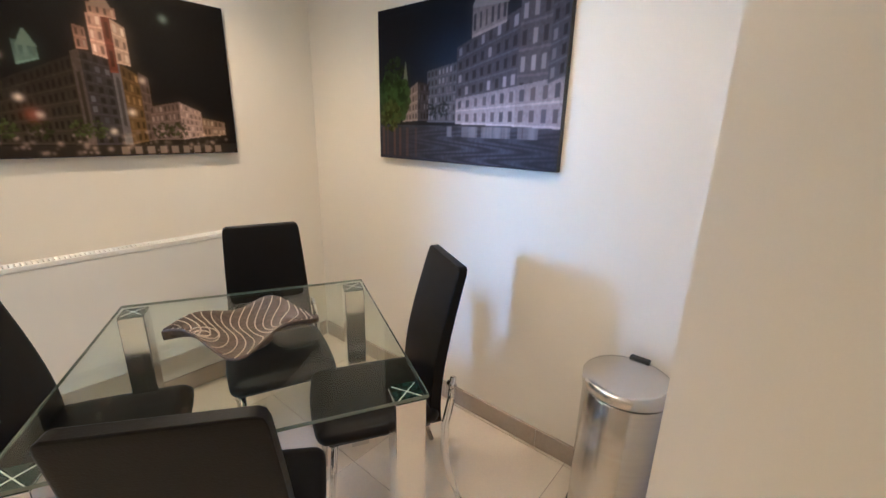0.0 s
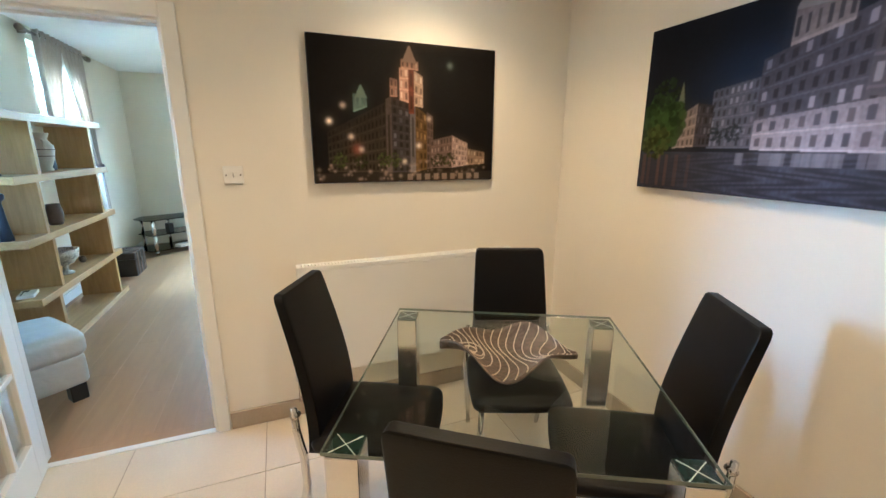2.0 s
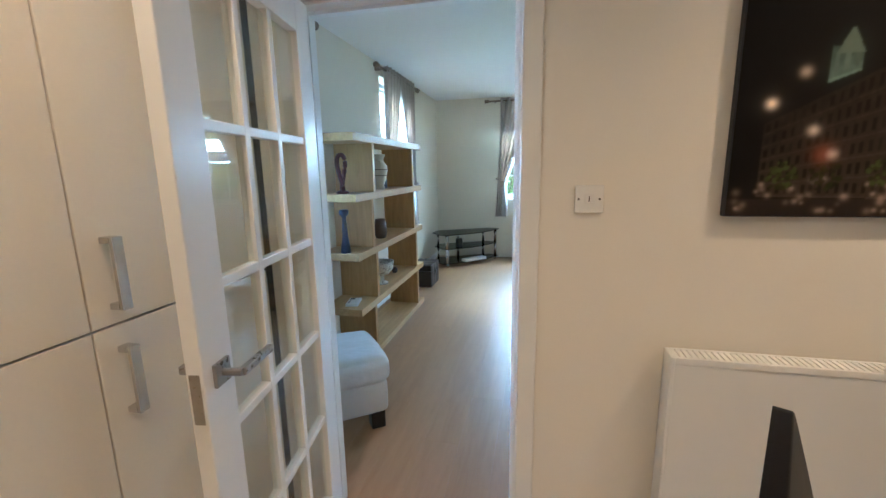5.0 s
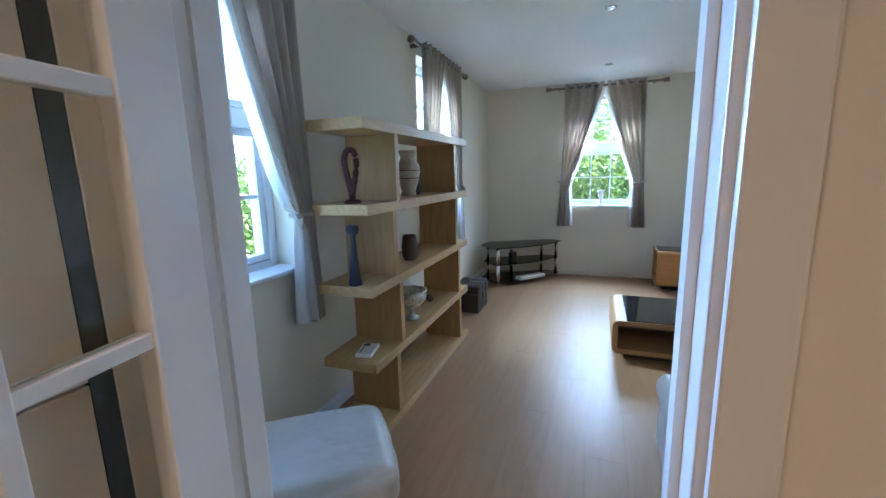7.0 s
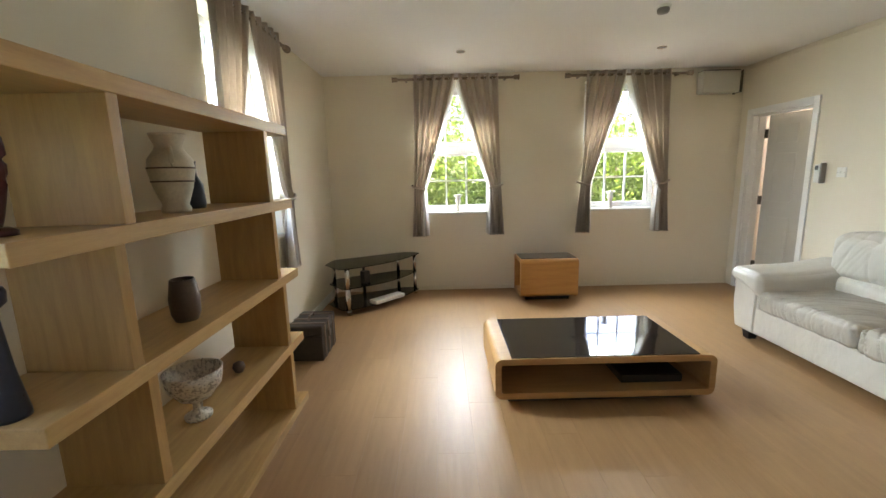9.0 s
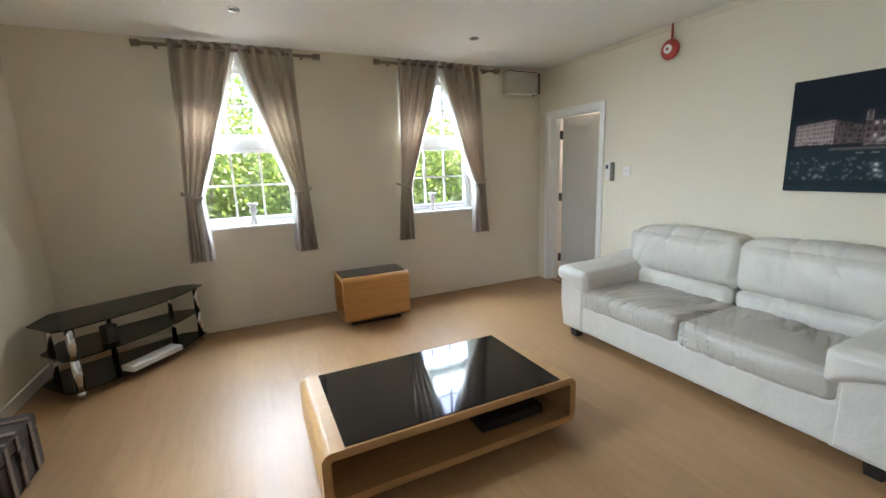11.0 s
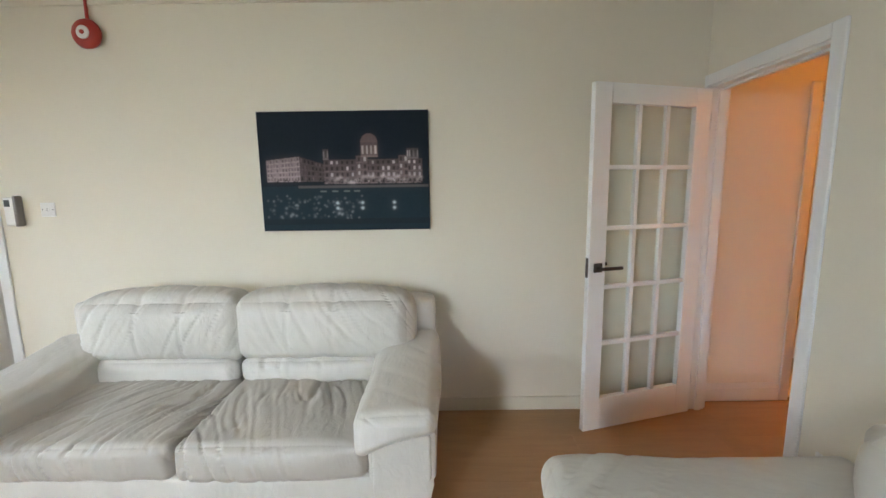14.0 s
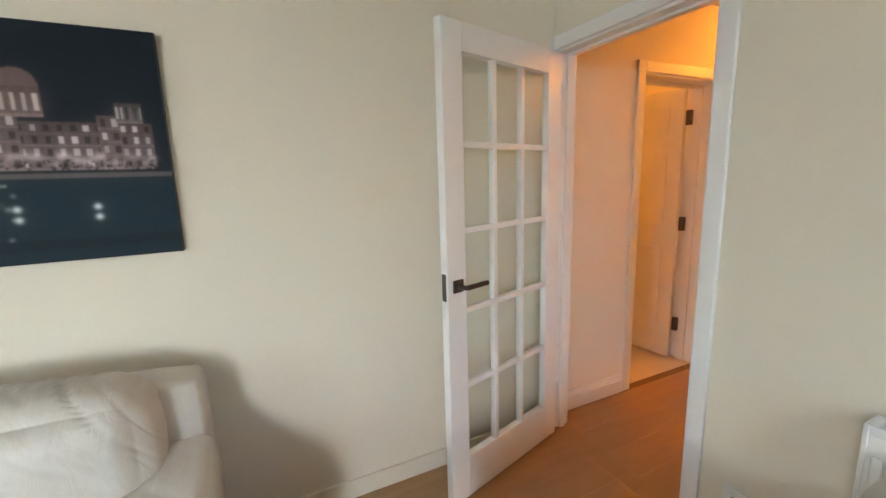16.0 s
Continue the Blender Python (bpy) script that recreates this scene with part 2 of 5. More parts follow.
M = {
    "wall_living": surface("living_wall_paint", (0.74, 0.68, 0.55), 0.7, vary=0.012, scale=1.2, bump=0.03, fine=160),
    "wall_kitchen": surface("kitchen_wall_paint", (0.80, 0.76, 0.67), 0.65, vary=0.012, scale=1.2, bump=0.03, fine=160),
    "ceiling": surface("ceiling_paint", (0.80, 0.79, 0.76), 0.8, vary=0.03, scale=2, bump=0.05, fine=140),
    "gloss": surface("white_gloss_paint", (0.80, 0.80, 0.77), 0.3, vary=0.008, scale=1.5, bump=0.004, fine=12),
    "upvc": surface("white_window_plastic", (0.82, 0.83, 0.84), 0.25, vary=0.02, scale=4, bump=0.01),
    "laminate": wood("oak_laminate", (0.40, 0.235, 0.11), (0.34, 0.19, 0.085), 0.36, (1.0, 9, 9), 0.03, 0.0),
    "underlay": surface("floor_underlay", (0.20, 0.115, 0.055), 0.8),
    "tile": surface("cream_floor_tile", (0.70, 0.62, 0.50), 0.22, vary=0.05, scale=5, bump=0.02, island=0.03),
    "grout": surface("grout", (0.36, 0.30, 0.23), 0.85),
    "skirt_tile": surface("beige_skirting_tile", (0.40, 0.34, 0.27), 0.35, vary=0.08, scale=8, bump=0.03, island=0.05),
    "oak": wood("oak_veneer", (0.56, 0.355, 0.145), (0.43, 0.255, 0.09), 0.42, (1.2, 12, 12)),
    "oak_up": wood("oak_veneer_upright", (0.50, 0.30, 0.11), (0.38, 0.215, 0.07), 0.42, (12, 12, 1.2)),
    "orange_oak": wood("honey_oak_veneer", (0.50, 0.24, 0.065), (0.42, 0.19, 0.05), 0.4, (12, 1.2, 12)),
    "table_oak": wood("warm_oak_veneer", (0.45, 0.255, 0.10), (0.36, 0.19, 0.066), 0.38, (1.2, 12, 12)),
    # Oak with the shade inside the hoop tables put into its colour.
    "shade_oak": wood("oak_darkened_for_shade", (0.17, 0.09, 0.045), (0.11, 0.055, 0.03), 0.4, (12, 1.2, 12)),
    "leather": creased("white_leather", (0.57, 0.54, 0.475)),
    "worn_leather": creased("worn_beige_leather", (0.43, 0.395, 0.335)),
    "black_leather": surface("black_faux_leather", (0.004, 0.004, 0.0045), 0.42, vary=0.2, scale=8, bump=0.1, fine=260, specular=0.16),
    "chrome": surface("chrome", (0.75, 0.75, 0.76), 0.12, 1.0, vary=0.03, bump=0.0),
    "steel": surface("brushed_steel", (0.62, 0.60, 0.57), 0.22, 1.0, vary=0.06, scale=3, bump=0.02, stretch=(1, 1, 30)),
    "dark_metal": surface("dark_bronze_metal", (0.10, 0.085, 0.07), 0.35, 0.9, vary=0.1),
    "bronze": surface("bronze_pole", (0.26, 0.20, 0.145), 0.35, 0.7, vary=0.1),
    "nickel": surface("satin_nickel", (0.36, 0.335, 0.30), 0.28, 0.9, vary=0.05, bump=0.0),
    # Door paint made greyer: the ajar leaf's shade is in this colour.
    "door_shade_grey": surface("white_door_paint_shaded", (0.56, 0.54, 0.48), 0.4, vary=0.02, bump=0.02),
    "black": surface("black_plastic", (0.012, 0.012, 0.012), 0.35, vary=0.2),
    "black_glass": surface("black_glass", (0.004, 0.004, 0.005), 0.04, vary=0.05, bump=0.0, coat=0.6),
    "glass": glass("window_glass"),
    "table_glass": glass("table_glass", (0.93, 0.975, 0.955)),
    "smoke_glass": glass("smoked_glass", (0.22, 0.24, 0.23)),
    "glass_edge": surface("green_glass_edge", (0.15, 0.18, 0.15), 0.1, vary=0.1, coat=0.3),
    "curtain": cloth("taupe_curtain_cloth", (0.50, 0.425, 0.35), 0.42),
    "lining": cloth("pale_lining_cloth", (0.75, 0.73, 0.70), 0.4),
    "white_plastic": surface("white_plastic", (0.80, 0.79, 0.75), 0.3, vary=0.02, bump=0.0),
    "red": surface("red_plastic", (0.42, 0.035, 0.02), 0.35, vary=0.08),
    "cabinet": surface("cream_cabinet_laminate", (0.72, 0.66, 0.55), 0.35, vary=0.02, scale=3, bump=0.01),
    "fin_grey": surface("shaded_fins", (0.30, 0.30, 0.29), 0.6, vary=0.1),
    # Near-black colour that stands for shade in the gap beside the cupboards.
    "dark": surface("gap_shade_black", (0.02, 0.018, 0.015), 0.7),
    "canvas": surface("canvas_edge", (0.03, 0.03, 0.035), 0.7, bump=0.2, fine=400),
    "print": coloured("night_city_print"),
    "paving": surface("pale_paving", (0.34, 0.33, 0.30), 0.85, vary=0.15, scale=1.5, bump=0.2, fine=25),
    "grass": surface("lawn", (0.06, 0.12, 0.03), 0.9, vary=0.4, scale=0.8, bump=0.3, fine=30),
    "leaf": foliage("tree_leaf", (0.085, 0.13, 0.02)),
    "red_leaf": foliage("copper_leaf", (0.17, 0.07, 0.06)),
    "blossom": foliage("pink_blossom", (0.42, 0.25, 0.24)),
    "bark": surface("bark", (0.12, 0.09, 0.06), 0.9, vary=0.3, scale=6, bump=0.5, fine=40),
    "brick": surface("brick_wall", (0.32, 0.17, 0.11), 0.85, vary=0.25, scale=3, bump=0.3, fine=30),
    "lamp_on": glow("warm_lamp", (1.0, 0.75, 0.45), 6.0),
}


# ---- building blocks ----
def tidy(bm, smooth=False):
    bmesh.ops.recalc_face_normals(bm, faces=bm.faces)
    for f in bm.faces:
        f.smooth = smooth


def part(name, bm, material, parent=None, label="", smooth=False, at=None):
    """Links a bmesh as one mesh object under a thing or a part."""
    tidy(bm, smooth)
    me = bpy.data.meshes.new(name)
    bm.to_mesh(me)
    bm.free()
    me.materials.append(M[material] if isinstance(material, str) else material)
    ob = new(name, me)
    if at is not None:
        ob.matrix_basis = at
    if parent is not None:
        ob.parent = parent
    if label:
        ob["label"] = label
    return ob


def thing(name, m, label, category, group="", kind=""):
    ob = new(name)
    ob.empty_display_size = 0.1
    ob.matrix_basis = m
    return tagged(ob, label, category, group, kind)


def box(bm, x0, x1, y0, y1, z0, z1, bevel=0.0, seg=2):
    r = bmesh.ops.create_cube(bm, size=1)
    vs = r["verts"]
    for v in vs:
        v.co = Vector((x0 + (v.co.x + 0.5) * (x1 - x0), y0 + (v.co.y + 0.5) * (y1 - y0), z0 + (v.co.z + 0.5) * (z1 - z0)))
    if bevel:
        es = list({e for v in vs for e in v.link_edges})
        bmesh.ops.bevel(bm, geom=es, offset=bevel, segments=seg, affect="EDGES", profile=0.5)
    return bm


def boxed(*a, **k):
    return box(bmesh.new(), *a, **k)


def lathe(bm, profile, seg=28, centre=(0, 0)):
    """Turns (radius, z) pairs round the upright axis."""
    rings = []
    for r, z in profile:
        rings.append([bm.verts.new((centre[0] + r * math.cos(2 * math.pi * i / seg), centre[1] + r * math.sin(2 * math.pi * i / seg), z)) for i in range(seg)])
    for a, b in zip(rings, rings[1:]):
        for i in range(seg):
            bm.faces.new((a[i], a[(i + 1) % seg], b[(i + 1) % seg], b[i]))
    for ring in (rings[0], rings[-1]):
        bm.faces.new(ring)
    return bm


def tube(bm, points, radius, seg=10):
    """A round bar along points."""
    pts = [Vector(p) for p in points]
    rings = []
    for i, p in enumerate(pts):
        d = (pts[min(i + 1, len(pts) - 1)] - pts[max(i - 1, 0)]).normalized()
        side = d.cross(Vector((0, 0, 1)) if abs(d.z) < 0.95 else Vector((1, 0, 0))).normalized()
        up = side.cross(d)
        r = radius[i] if isinstance(radius, (list, tuple)) else radius
        rings.append([bm.verts.new(p + r * (side * math.cos(2 * math.pi * k / seg) + up * math.sin(2 * math.pi * k / seg))) for k in range(seg)])
    for a, b in zip(rings, rings[1:]):
        for k in range(seg):
            bm.faces.new((a[k], a[(k + 1) % seg], b[(k + 1) % seg], b[k]))
    bm.faces.new(rings[0])
    bm.faces.new(rings[-1])
    return bm


def prism(bm, outline, z0, z1):
    """An upright prism over a flat outline of (x, y)."""
    lo = [bm.verts.new((x, y, z0)) for x, y in outline]
    hi = [bm.verts.new((x, y, z1)) for x, y in outline]
    n = len(lo)
    bm.faces.new(lo)
    bm.faces.new(hi)
    for i in range(n):
        bm.faces.new((lo[i], lo[(i + 1) % n], hi[(i + 1) % n], hi[i]))
    return bm


def pillow(bm, x0, x1, y0, y1, z0, z1, r, bulge=0.0, wrinkle=0.0, cuts=14, seed=0.0, freq=7.0, across=(0.94, 0.34, 0.3)):
    """A padded block: rounded edges, swollen faces, and creases that lie at right angles to across."""
    vs = bmesh.ops.create_cube(bm, size=2)["verts"]
    es = list({e for v in vs for e in v.link_edges})
    old = set(bm.verts) - set(vs)
    bmesh.ops.subdivide_edges(bm, edges=es, cuts=cuts, use_grid_fill=True)
    c = Vector(((x0 + x1) / 2, (y0 + y1) / 2, (z0 + z1) / 2))
    h = Vector(((x1 - x0) / 2, (y1 - y0) / 2, (z1 - z0) / 2))
    inner = Vector([max(1e-4, a - r) for a in h])
    cross = Vector(across).normalized()
    shift = Vector((seed * 3.1, seed * 1.7, seed * 0.9))
    for v in bm.verts:
        if v in old:
            continue
        u = v.co.copy()
        p = Vector((u.x * h.x, u.y * h.y, u.z * h.z))
        q = Vector([max(-i, min(i, a)) for a, i in zip(p, inner)])
        d = p - q
        n = d.normalized() if d.length > 1e-6 else Vector((0, 0, 0))
        p = q + n * min(r, d.length) if d.length > 1e-6 else p
        k = [1 - u.x ** 2, 1 - u.y ** 2, 1 - u.z ** 2]
        p.x += bulge * u.x * k[1] * k[2] * 0.6
        p.y += bulge * u.y * k[0] * k[2]
        p.z += bulge * u.z * k[0] * k[1]
        if wrinkle and n.length:
            s = p * freq + shift
            warp = 0.55 * noise.noise(s * 0.45) + 0.16 * noise.noise(s * 1.3)
            t = p.dot(cross) * freq * 2.3 + warp * 0.9
            lie = (p - cross * p.dot(cross)) * freq * 0.36
            one = noise.noise(Vector((t, 0, 0)) + lie + shift)
            two = noise.noise(Vector((t * 2.1, 5, 0)) + lie * 1.6 + shift)
            crease = max(0.0, 1 - abs(one) / 0.13) ** 1.3 * 0.5 + max(0.0, 1 - abs(two) / 0.12) ** 1.3 * 0.32
            slack = max(0.0, min(1.0, 0.55 + 1.5 * noise.noise(s * 0.35 + Vector((9, 0, 2)))))
            p += n * wrinkle * (0.35 * noise.noise(s * 0.5) + 0.14 * one - crease * slack)
        v.co = c + p
    return bm


def wall_bm(axis, f0, f1, a0, a1, z0, z1, holes):
    """A wall between faces f0 and f1, along the other axis from a0 to a1, with holes (a0, a1, z0, z1) cut right through."""
    bm = bmesh.new()
    cuts = sorted({a0, a1, *[h[0] for h in holes], *[h[1] for h in holes]})
    for s, e in zip(cuts, cuts[1:]):
        here = [h for h in holes if h[0] <= s + 1e-6 and h[1] >= e - 1e-6]
        spans, z = [], z0
        for h in sorted(here, key=lambda q: q[2]):
            if h[2] > z + 1e-6:
                spans.append((z, h[2]))
            z = h[3]
        if z < z1 - 1e-6:
            spans.append((z, z1))
        for lo, hi in spans:
            if axis == "x":
                box(bm, f0, f1, s, e, lo, hi)
            else:
                box(bm, s, e, f0, f1, lo, hi)
    bmesh.ops.remove_doubles(bm, verts=bm.verts, dist=1e-5)
    return bm


def wall(name, material, *a, label="", holes=()):
    return tagged(part(name, wall_bm(*a, holes), material), label, "wall", kind="structure")


# ---- large structure ----
EAST_L, EAST_K = -2.34, -2.225          # faces of the wall between living room and kitchen
SOUTH, WEST, NORTH = -2.0, -7.625, 2.83
KN, PIER = 1.685, 1.2
DOOR_K = (-1.18, -0.385, 0.0, 2.015)
DOOR_H = (2.02, 2.83, 0.0, 2.02)
DOOR_N = (-7.46, -6.64, 0.0, 2.0)
DOOR_B = (-1.62, -0.87, 0.0, 2.0)
WIN_Z = (0.94, 2.42)
WINS_S = [(-3.50, -2.57), (-6.06, -5.14)]
WINS_W = [(-0.95, -0.03), (1.0, 1.92)]
wall("wall_east", "wall_living", "x", EAST_L, EAST_K, -2.3, 3.03, 0, 2.7, holes=[DOOR_K, DOOR_H], label="cream painted wall between living room and kitchen")
wall("wall_south", "wall_living", "y", -2.3, SOUTH, -7.925, EAST_L, 0, 2.7, holes=[(a, b, *WIN_Z) for a, b in WINS_S], label="cream painted living room wall with two windows")
wall("wall_west", "wall_living", "x", -7.925, WEST, SOUTH, NORTH, 0, 2.7, holes=[(a, b, *WIN_Z) for a, b in WINS_W], label="cream painted end wall with two windows")
wall("wall_north", "wall_living", "y", NORTH, 2.98, -7.925, EAST_L, 0, 2.7, holes=[DOOR_N], label="cream painted wall behind the white sofa")
wall("wall_kitchen_north", "wall_kitchen", "y", KN, 1.93, EAST_K, 0.01, 0, 2.7, label="white painted dining area wall")
wall("wall_kitchen_pier", "wall_kitchen", "y", PIER, 1.93, 0.01, 2.2, 0, 2.7, label="white painted projecting wall beside the bin")
wall("wall_kitchen_lining", "wall_kitchen", "x", EAST_K, EAST_K + 0.004, -1.92, KN, 0, 2.44, holes=[DOOR_K], label="white painted dining area wall with doorway")
wall("wall_kitchen_south", "wall_kitchen", "y", -2.05, -1.92, EAST_K, 2.2, 0, 2.7, label="plain white kitchen wall")
wall("wall_kitchen_east", "wall_kitchen", "x", 2.2, 2.32, -2.05, 1.93, 0, 2.7, label="plain white kitchen wall")
wall("wall_hall_north", "wall_kitchen", "y", 2.91, 3.11, EAST_K, 1.5, 0, 2.7, holes=[DOOR_B], label="warmly lit hallway wall")
wall("wall_hall_end", "wall_kitchen", "x", 1.5, 1.62, 1.93, 3.03, 0, 2.7, label="warmly lit hallway end wall")
wall("wall_bath_west", "wall_kitchen", "x", EAST_L, EAST_K, 3.03, 4.6, 0, 2.7, label="plain wall of the room off the hallway")
wall("wall_bath_east", "wall_kitchen", "x", 0.2, 0.32, 3.03, 4.6, 0, 2.7, label="plain wall of the room off the hallway")
wall("wall_bath_north", "wall_kitchen", "y", 4.6, 4.72, EAST_L, 0.32, 0, 2.7, label="plain wall of the room off the hallway")
wall("wall_far_west", "wall_kitchen", "x", -8.0, -7.88, 2.98, 4.7, 0, 2.7, label="plain wall of the room behind the panelled door")
wall("wall_far_east", "wall_kitchen", "x", -5.2, -5.08, 2.98, 4.7, 0, 2.7, label="plain wall of the room behind the panelled door")
wall("wall_far_north", "wall_kitchen", "y", 4.7, 4.82, -8.0, -5.08, 0, 2.7, label="plain wall of the room behind the panelled door")


def slab(name, x0, x1, y0, y1, z0, z1, material, label, category):
    return tagged(part(name, boxed(x0, x1, y0, y1, z0, z1), material), label, category, kind="structure")


slab("ceiling_living", WEST, EAST_L, SOUTH, NORTH, LIVING_Z, LIVING_Z + 0.1, "ceiling", "flat white painted living room ceiling", "ceiling")
slab("ceiling_kitchen", EAST_K, 2.2, -1.92, KN, KITCHEN_Z, KITCHEN_Z + 0.1, "ceiling", "flat white painted kitchen ceiling", "ceiling")
slab("ceiling_hall", EAST_K, 1.5, 1.93, 2.91, HALL_Z, HALL_Z + 0.1, "ceiling", "flat hallway ceiling", "ceiling")
slab("ceiling_bath", EAST_K, 0.2, 3.03, 4.6, HALL_Z, HALL_Z + 0.1, "ceiling", "flat ceiling of the room off the hallway", "ceiling")
slab("ceiling_far", -7.88, -5.2, 2.98, 4.7, 2.5, 2.6, "ceiling", "flat ceiling of the room behind the panelled door", "ceiling")
slab("roof", -8.2, 2.5, -2.4, 4.9, 2.72, 2.9, "brick", "plain flat roof slab", "roof")
slab("floor_living", -7.9, EAST_K, -2.2, 2.9, -0.12, -0.006, "underlay", "oak laminate floor of the living room", "floor")
slab("floor_kitchen", EAST_K, 2.2, -2.05, 1.8, -0.12, -0.004, "grout", "cream tiled kitchen floor with thin joints", "floor")
slab("floor_hall", EAST_K, 1.5, 1.93, 2.95, -0.12, -0.006, "underlay", "oak laminate floor of the hallway", "floor")
slab("floor_bath", EAST_K, 0.2, 2.95, 4.6, -0.12, -0.002, "tile", "pale tiled floor off the hallway", "floor")
slab("floor_far", -7.9, -5.1, 2.9, 4.7, -0.12, -0.002, "laminate", "wooden floor of the room behind the panelled door", "floor")
slab("ground", -400, 400, -400, 400, -3.2, -3.05, "grass", "grass and planted ground outside the flat", "ground")
slab("pavement", -12.5, 8, -6.2, 9, -3.05, -3.02, "paving", "pale paved yard round the building", "pavement")


# ---- windows ----
def window(name, m, width, height, label):
    """A white plastic sash-style window: two sashes, glazing bars, panes and sill. Local x along the wall, y to the outside, z up from the sill."""
    w = thing(name, m, label, "window", kind="structure")
    f = bmesh.new()
    for x in (0, width - 0.055):
        box(f, x, x + 0.055, 0.14, 0.21, 0, height, 0.006)
    box(f, 0.055, width - 0.055, 0.14, 0.21, 0, 0.04, 0.006)
    box(f, 0.055, width - 0.055, 0.14, 0.21, height - 0.055, height, 0.006)
    part("window_frame", f, "upvc", w)
    part("transom", boxed(0.055, width - 0.055, 0.13, 0.21, 0.705, 0.80, 0.008), "upvc", w)
    for z0, z1 in ((0.04, 0.705), (0.80, height - 0.055)):
        s = bmesh.new()
        box(s, 0.055, width - 0.055, 0.15, 0.19, z0, z0 + 0.035, 0.005)
        box(s, 0.055, width - 0.055, 0.15, 0.19, z1 - 0.035, z1, 0.005)
        box(s, 0.055, 0.09, 0.15, 0.19, z0 + 0.035, z1 - 0.035, 0.005)
        box(s, width - 0.09, width - 0.055, 0.15, 0.19, z0 + 0.035, z1 - 0.035, 0.005)
        sash = part("sash", s, "upvc", w)
        gw, zm = (width - 0.18) / 3, (z0 + z1) / 2
        for k in (1, 2):
            part("glazing_bar", boxed(0.09 + k * gw - 0.01, 0.09 + k * gw + 0.01, 0.158, 0.182, z0 + 0.035, z1 - 0.035), "upvc", sash)
        part("glazing_bar", boxed(0.09, width - 0.09, 0.16, 0.18, zm - 0.01, zm + 0.01), "upvc", sash)
        pane = part("pane", boxed(0.09, width - 0.09, 0.167, 0.173, z0 + 0.035, z1 - 0.035), "glass", sash, "clear window glass")
        pane.visible_shadow = False
    part("window_sill", boxed(-0.0, width, -0.025, 0.14, -0.02, 0.004, 0.006), "gloss", w)
    return w


WH = WIN_Z[1] - WIN_Z[0]
for k, (a, b) in enumerate(WINS_S):
    window("window_%d" % (k + 1), pose(b, SOUTH, WIN_Z[0] + 0.02, 0, 0, 180), b - a, WH - 0.02, "white plastic sash window with small panes")
for k, (a, b) in enumerate(WINS_W):
    window("window_%d" % (k + 3), pose(WEST, a, WIN_Z[0] + 0.02, 0, 0, 90), b - a, WH - 0.02, "white plastic sash window with small panes")


# ---- curtains ----
def curtain_pole(m, length, label):
    p = thing("curtain_pole", m, label, "curtain pole", "curtain poles")
    part("pole", tube(bmesh.new(), [(-length / 2, 0, 0), (length / 2, 0, 0)], 0.014, 12), "bronze", p)
    for s in (-1, 1):
        x = s * length / 2
        f = lathe(bmesh.new(), [(0.012, 0), (0.024, 0.008), (0.028, 0.03), (0.022, 0.05), (0.03, 0.056), (0.03, 0.066)], 16)
        part("finial", f, "bronze", p, at=pose(x, 0, 0, 0, 90 * s, 0), smooth=True)
        part("bracket", boxed(s * (length / 2 - 0.09) - 0.01, s * (length / 2 - 0.09) + 0.01, 0.0, 0.075, -0.02, 0.008, 0.003), "bronze", p)


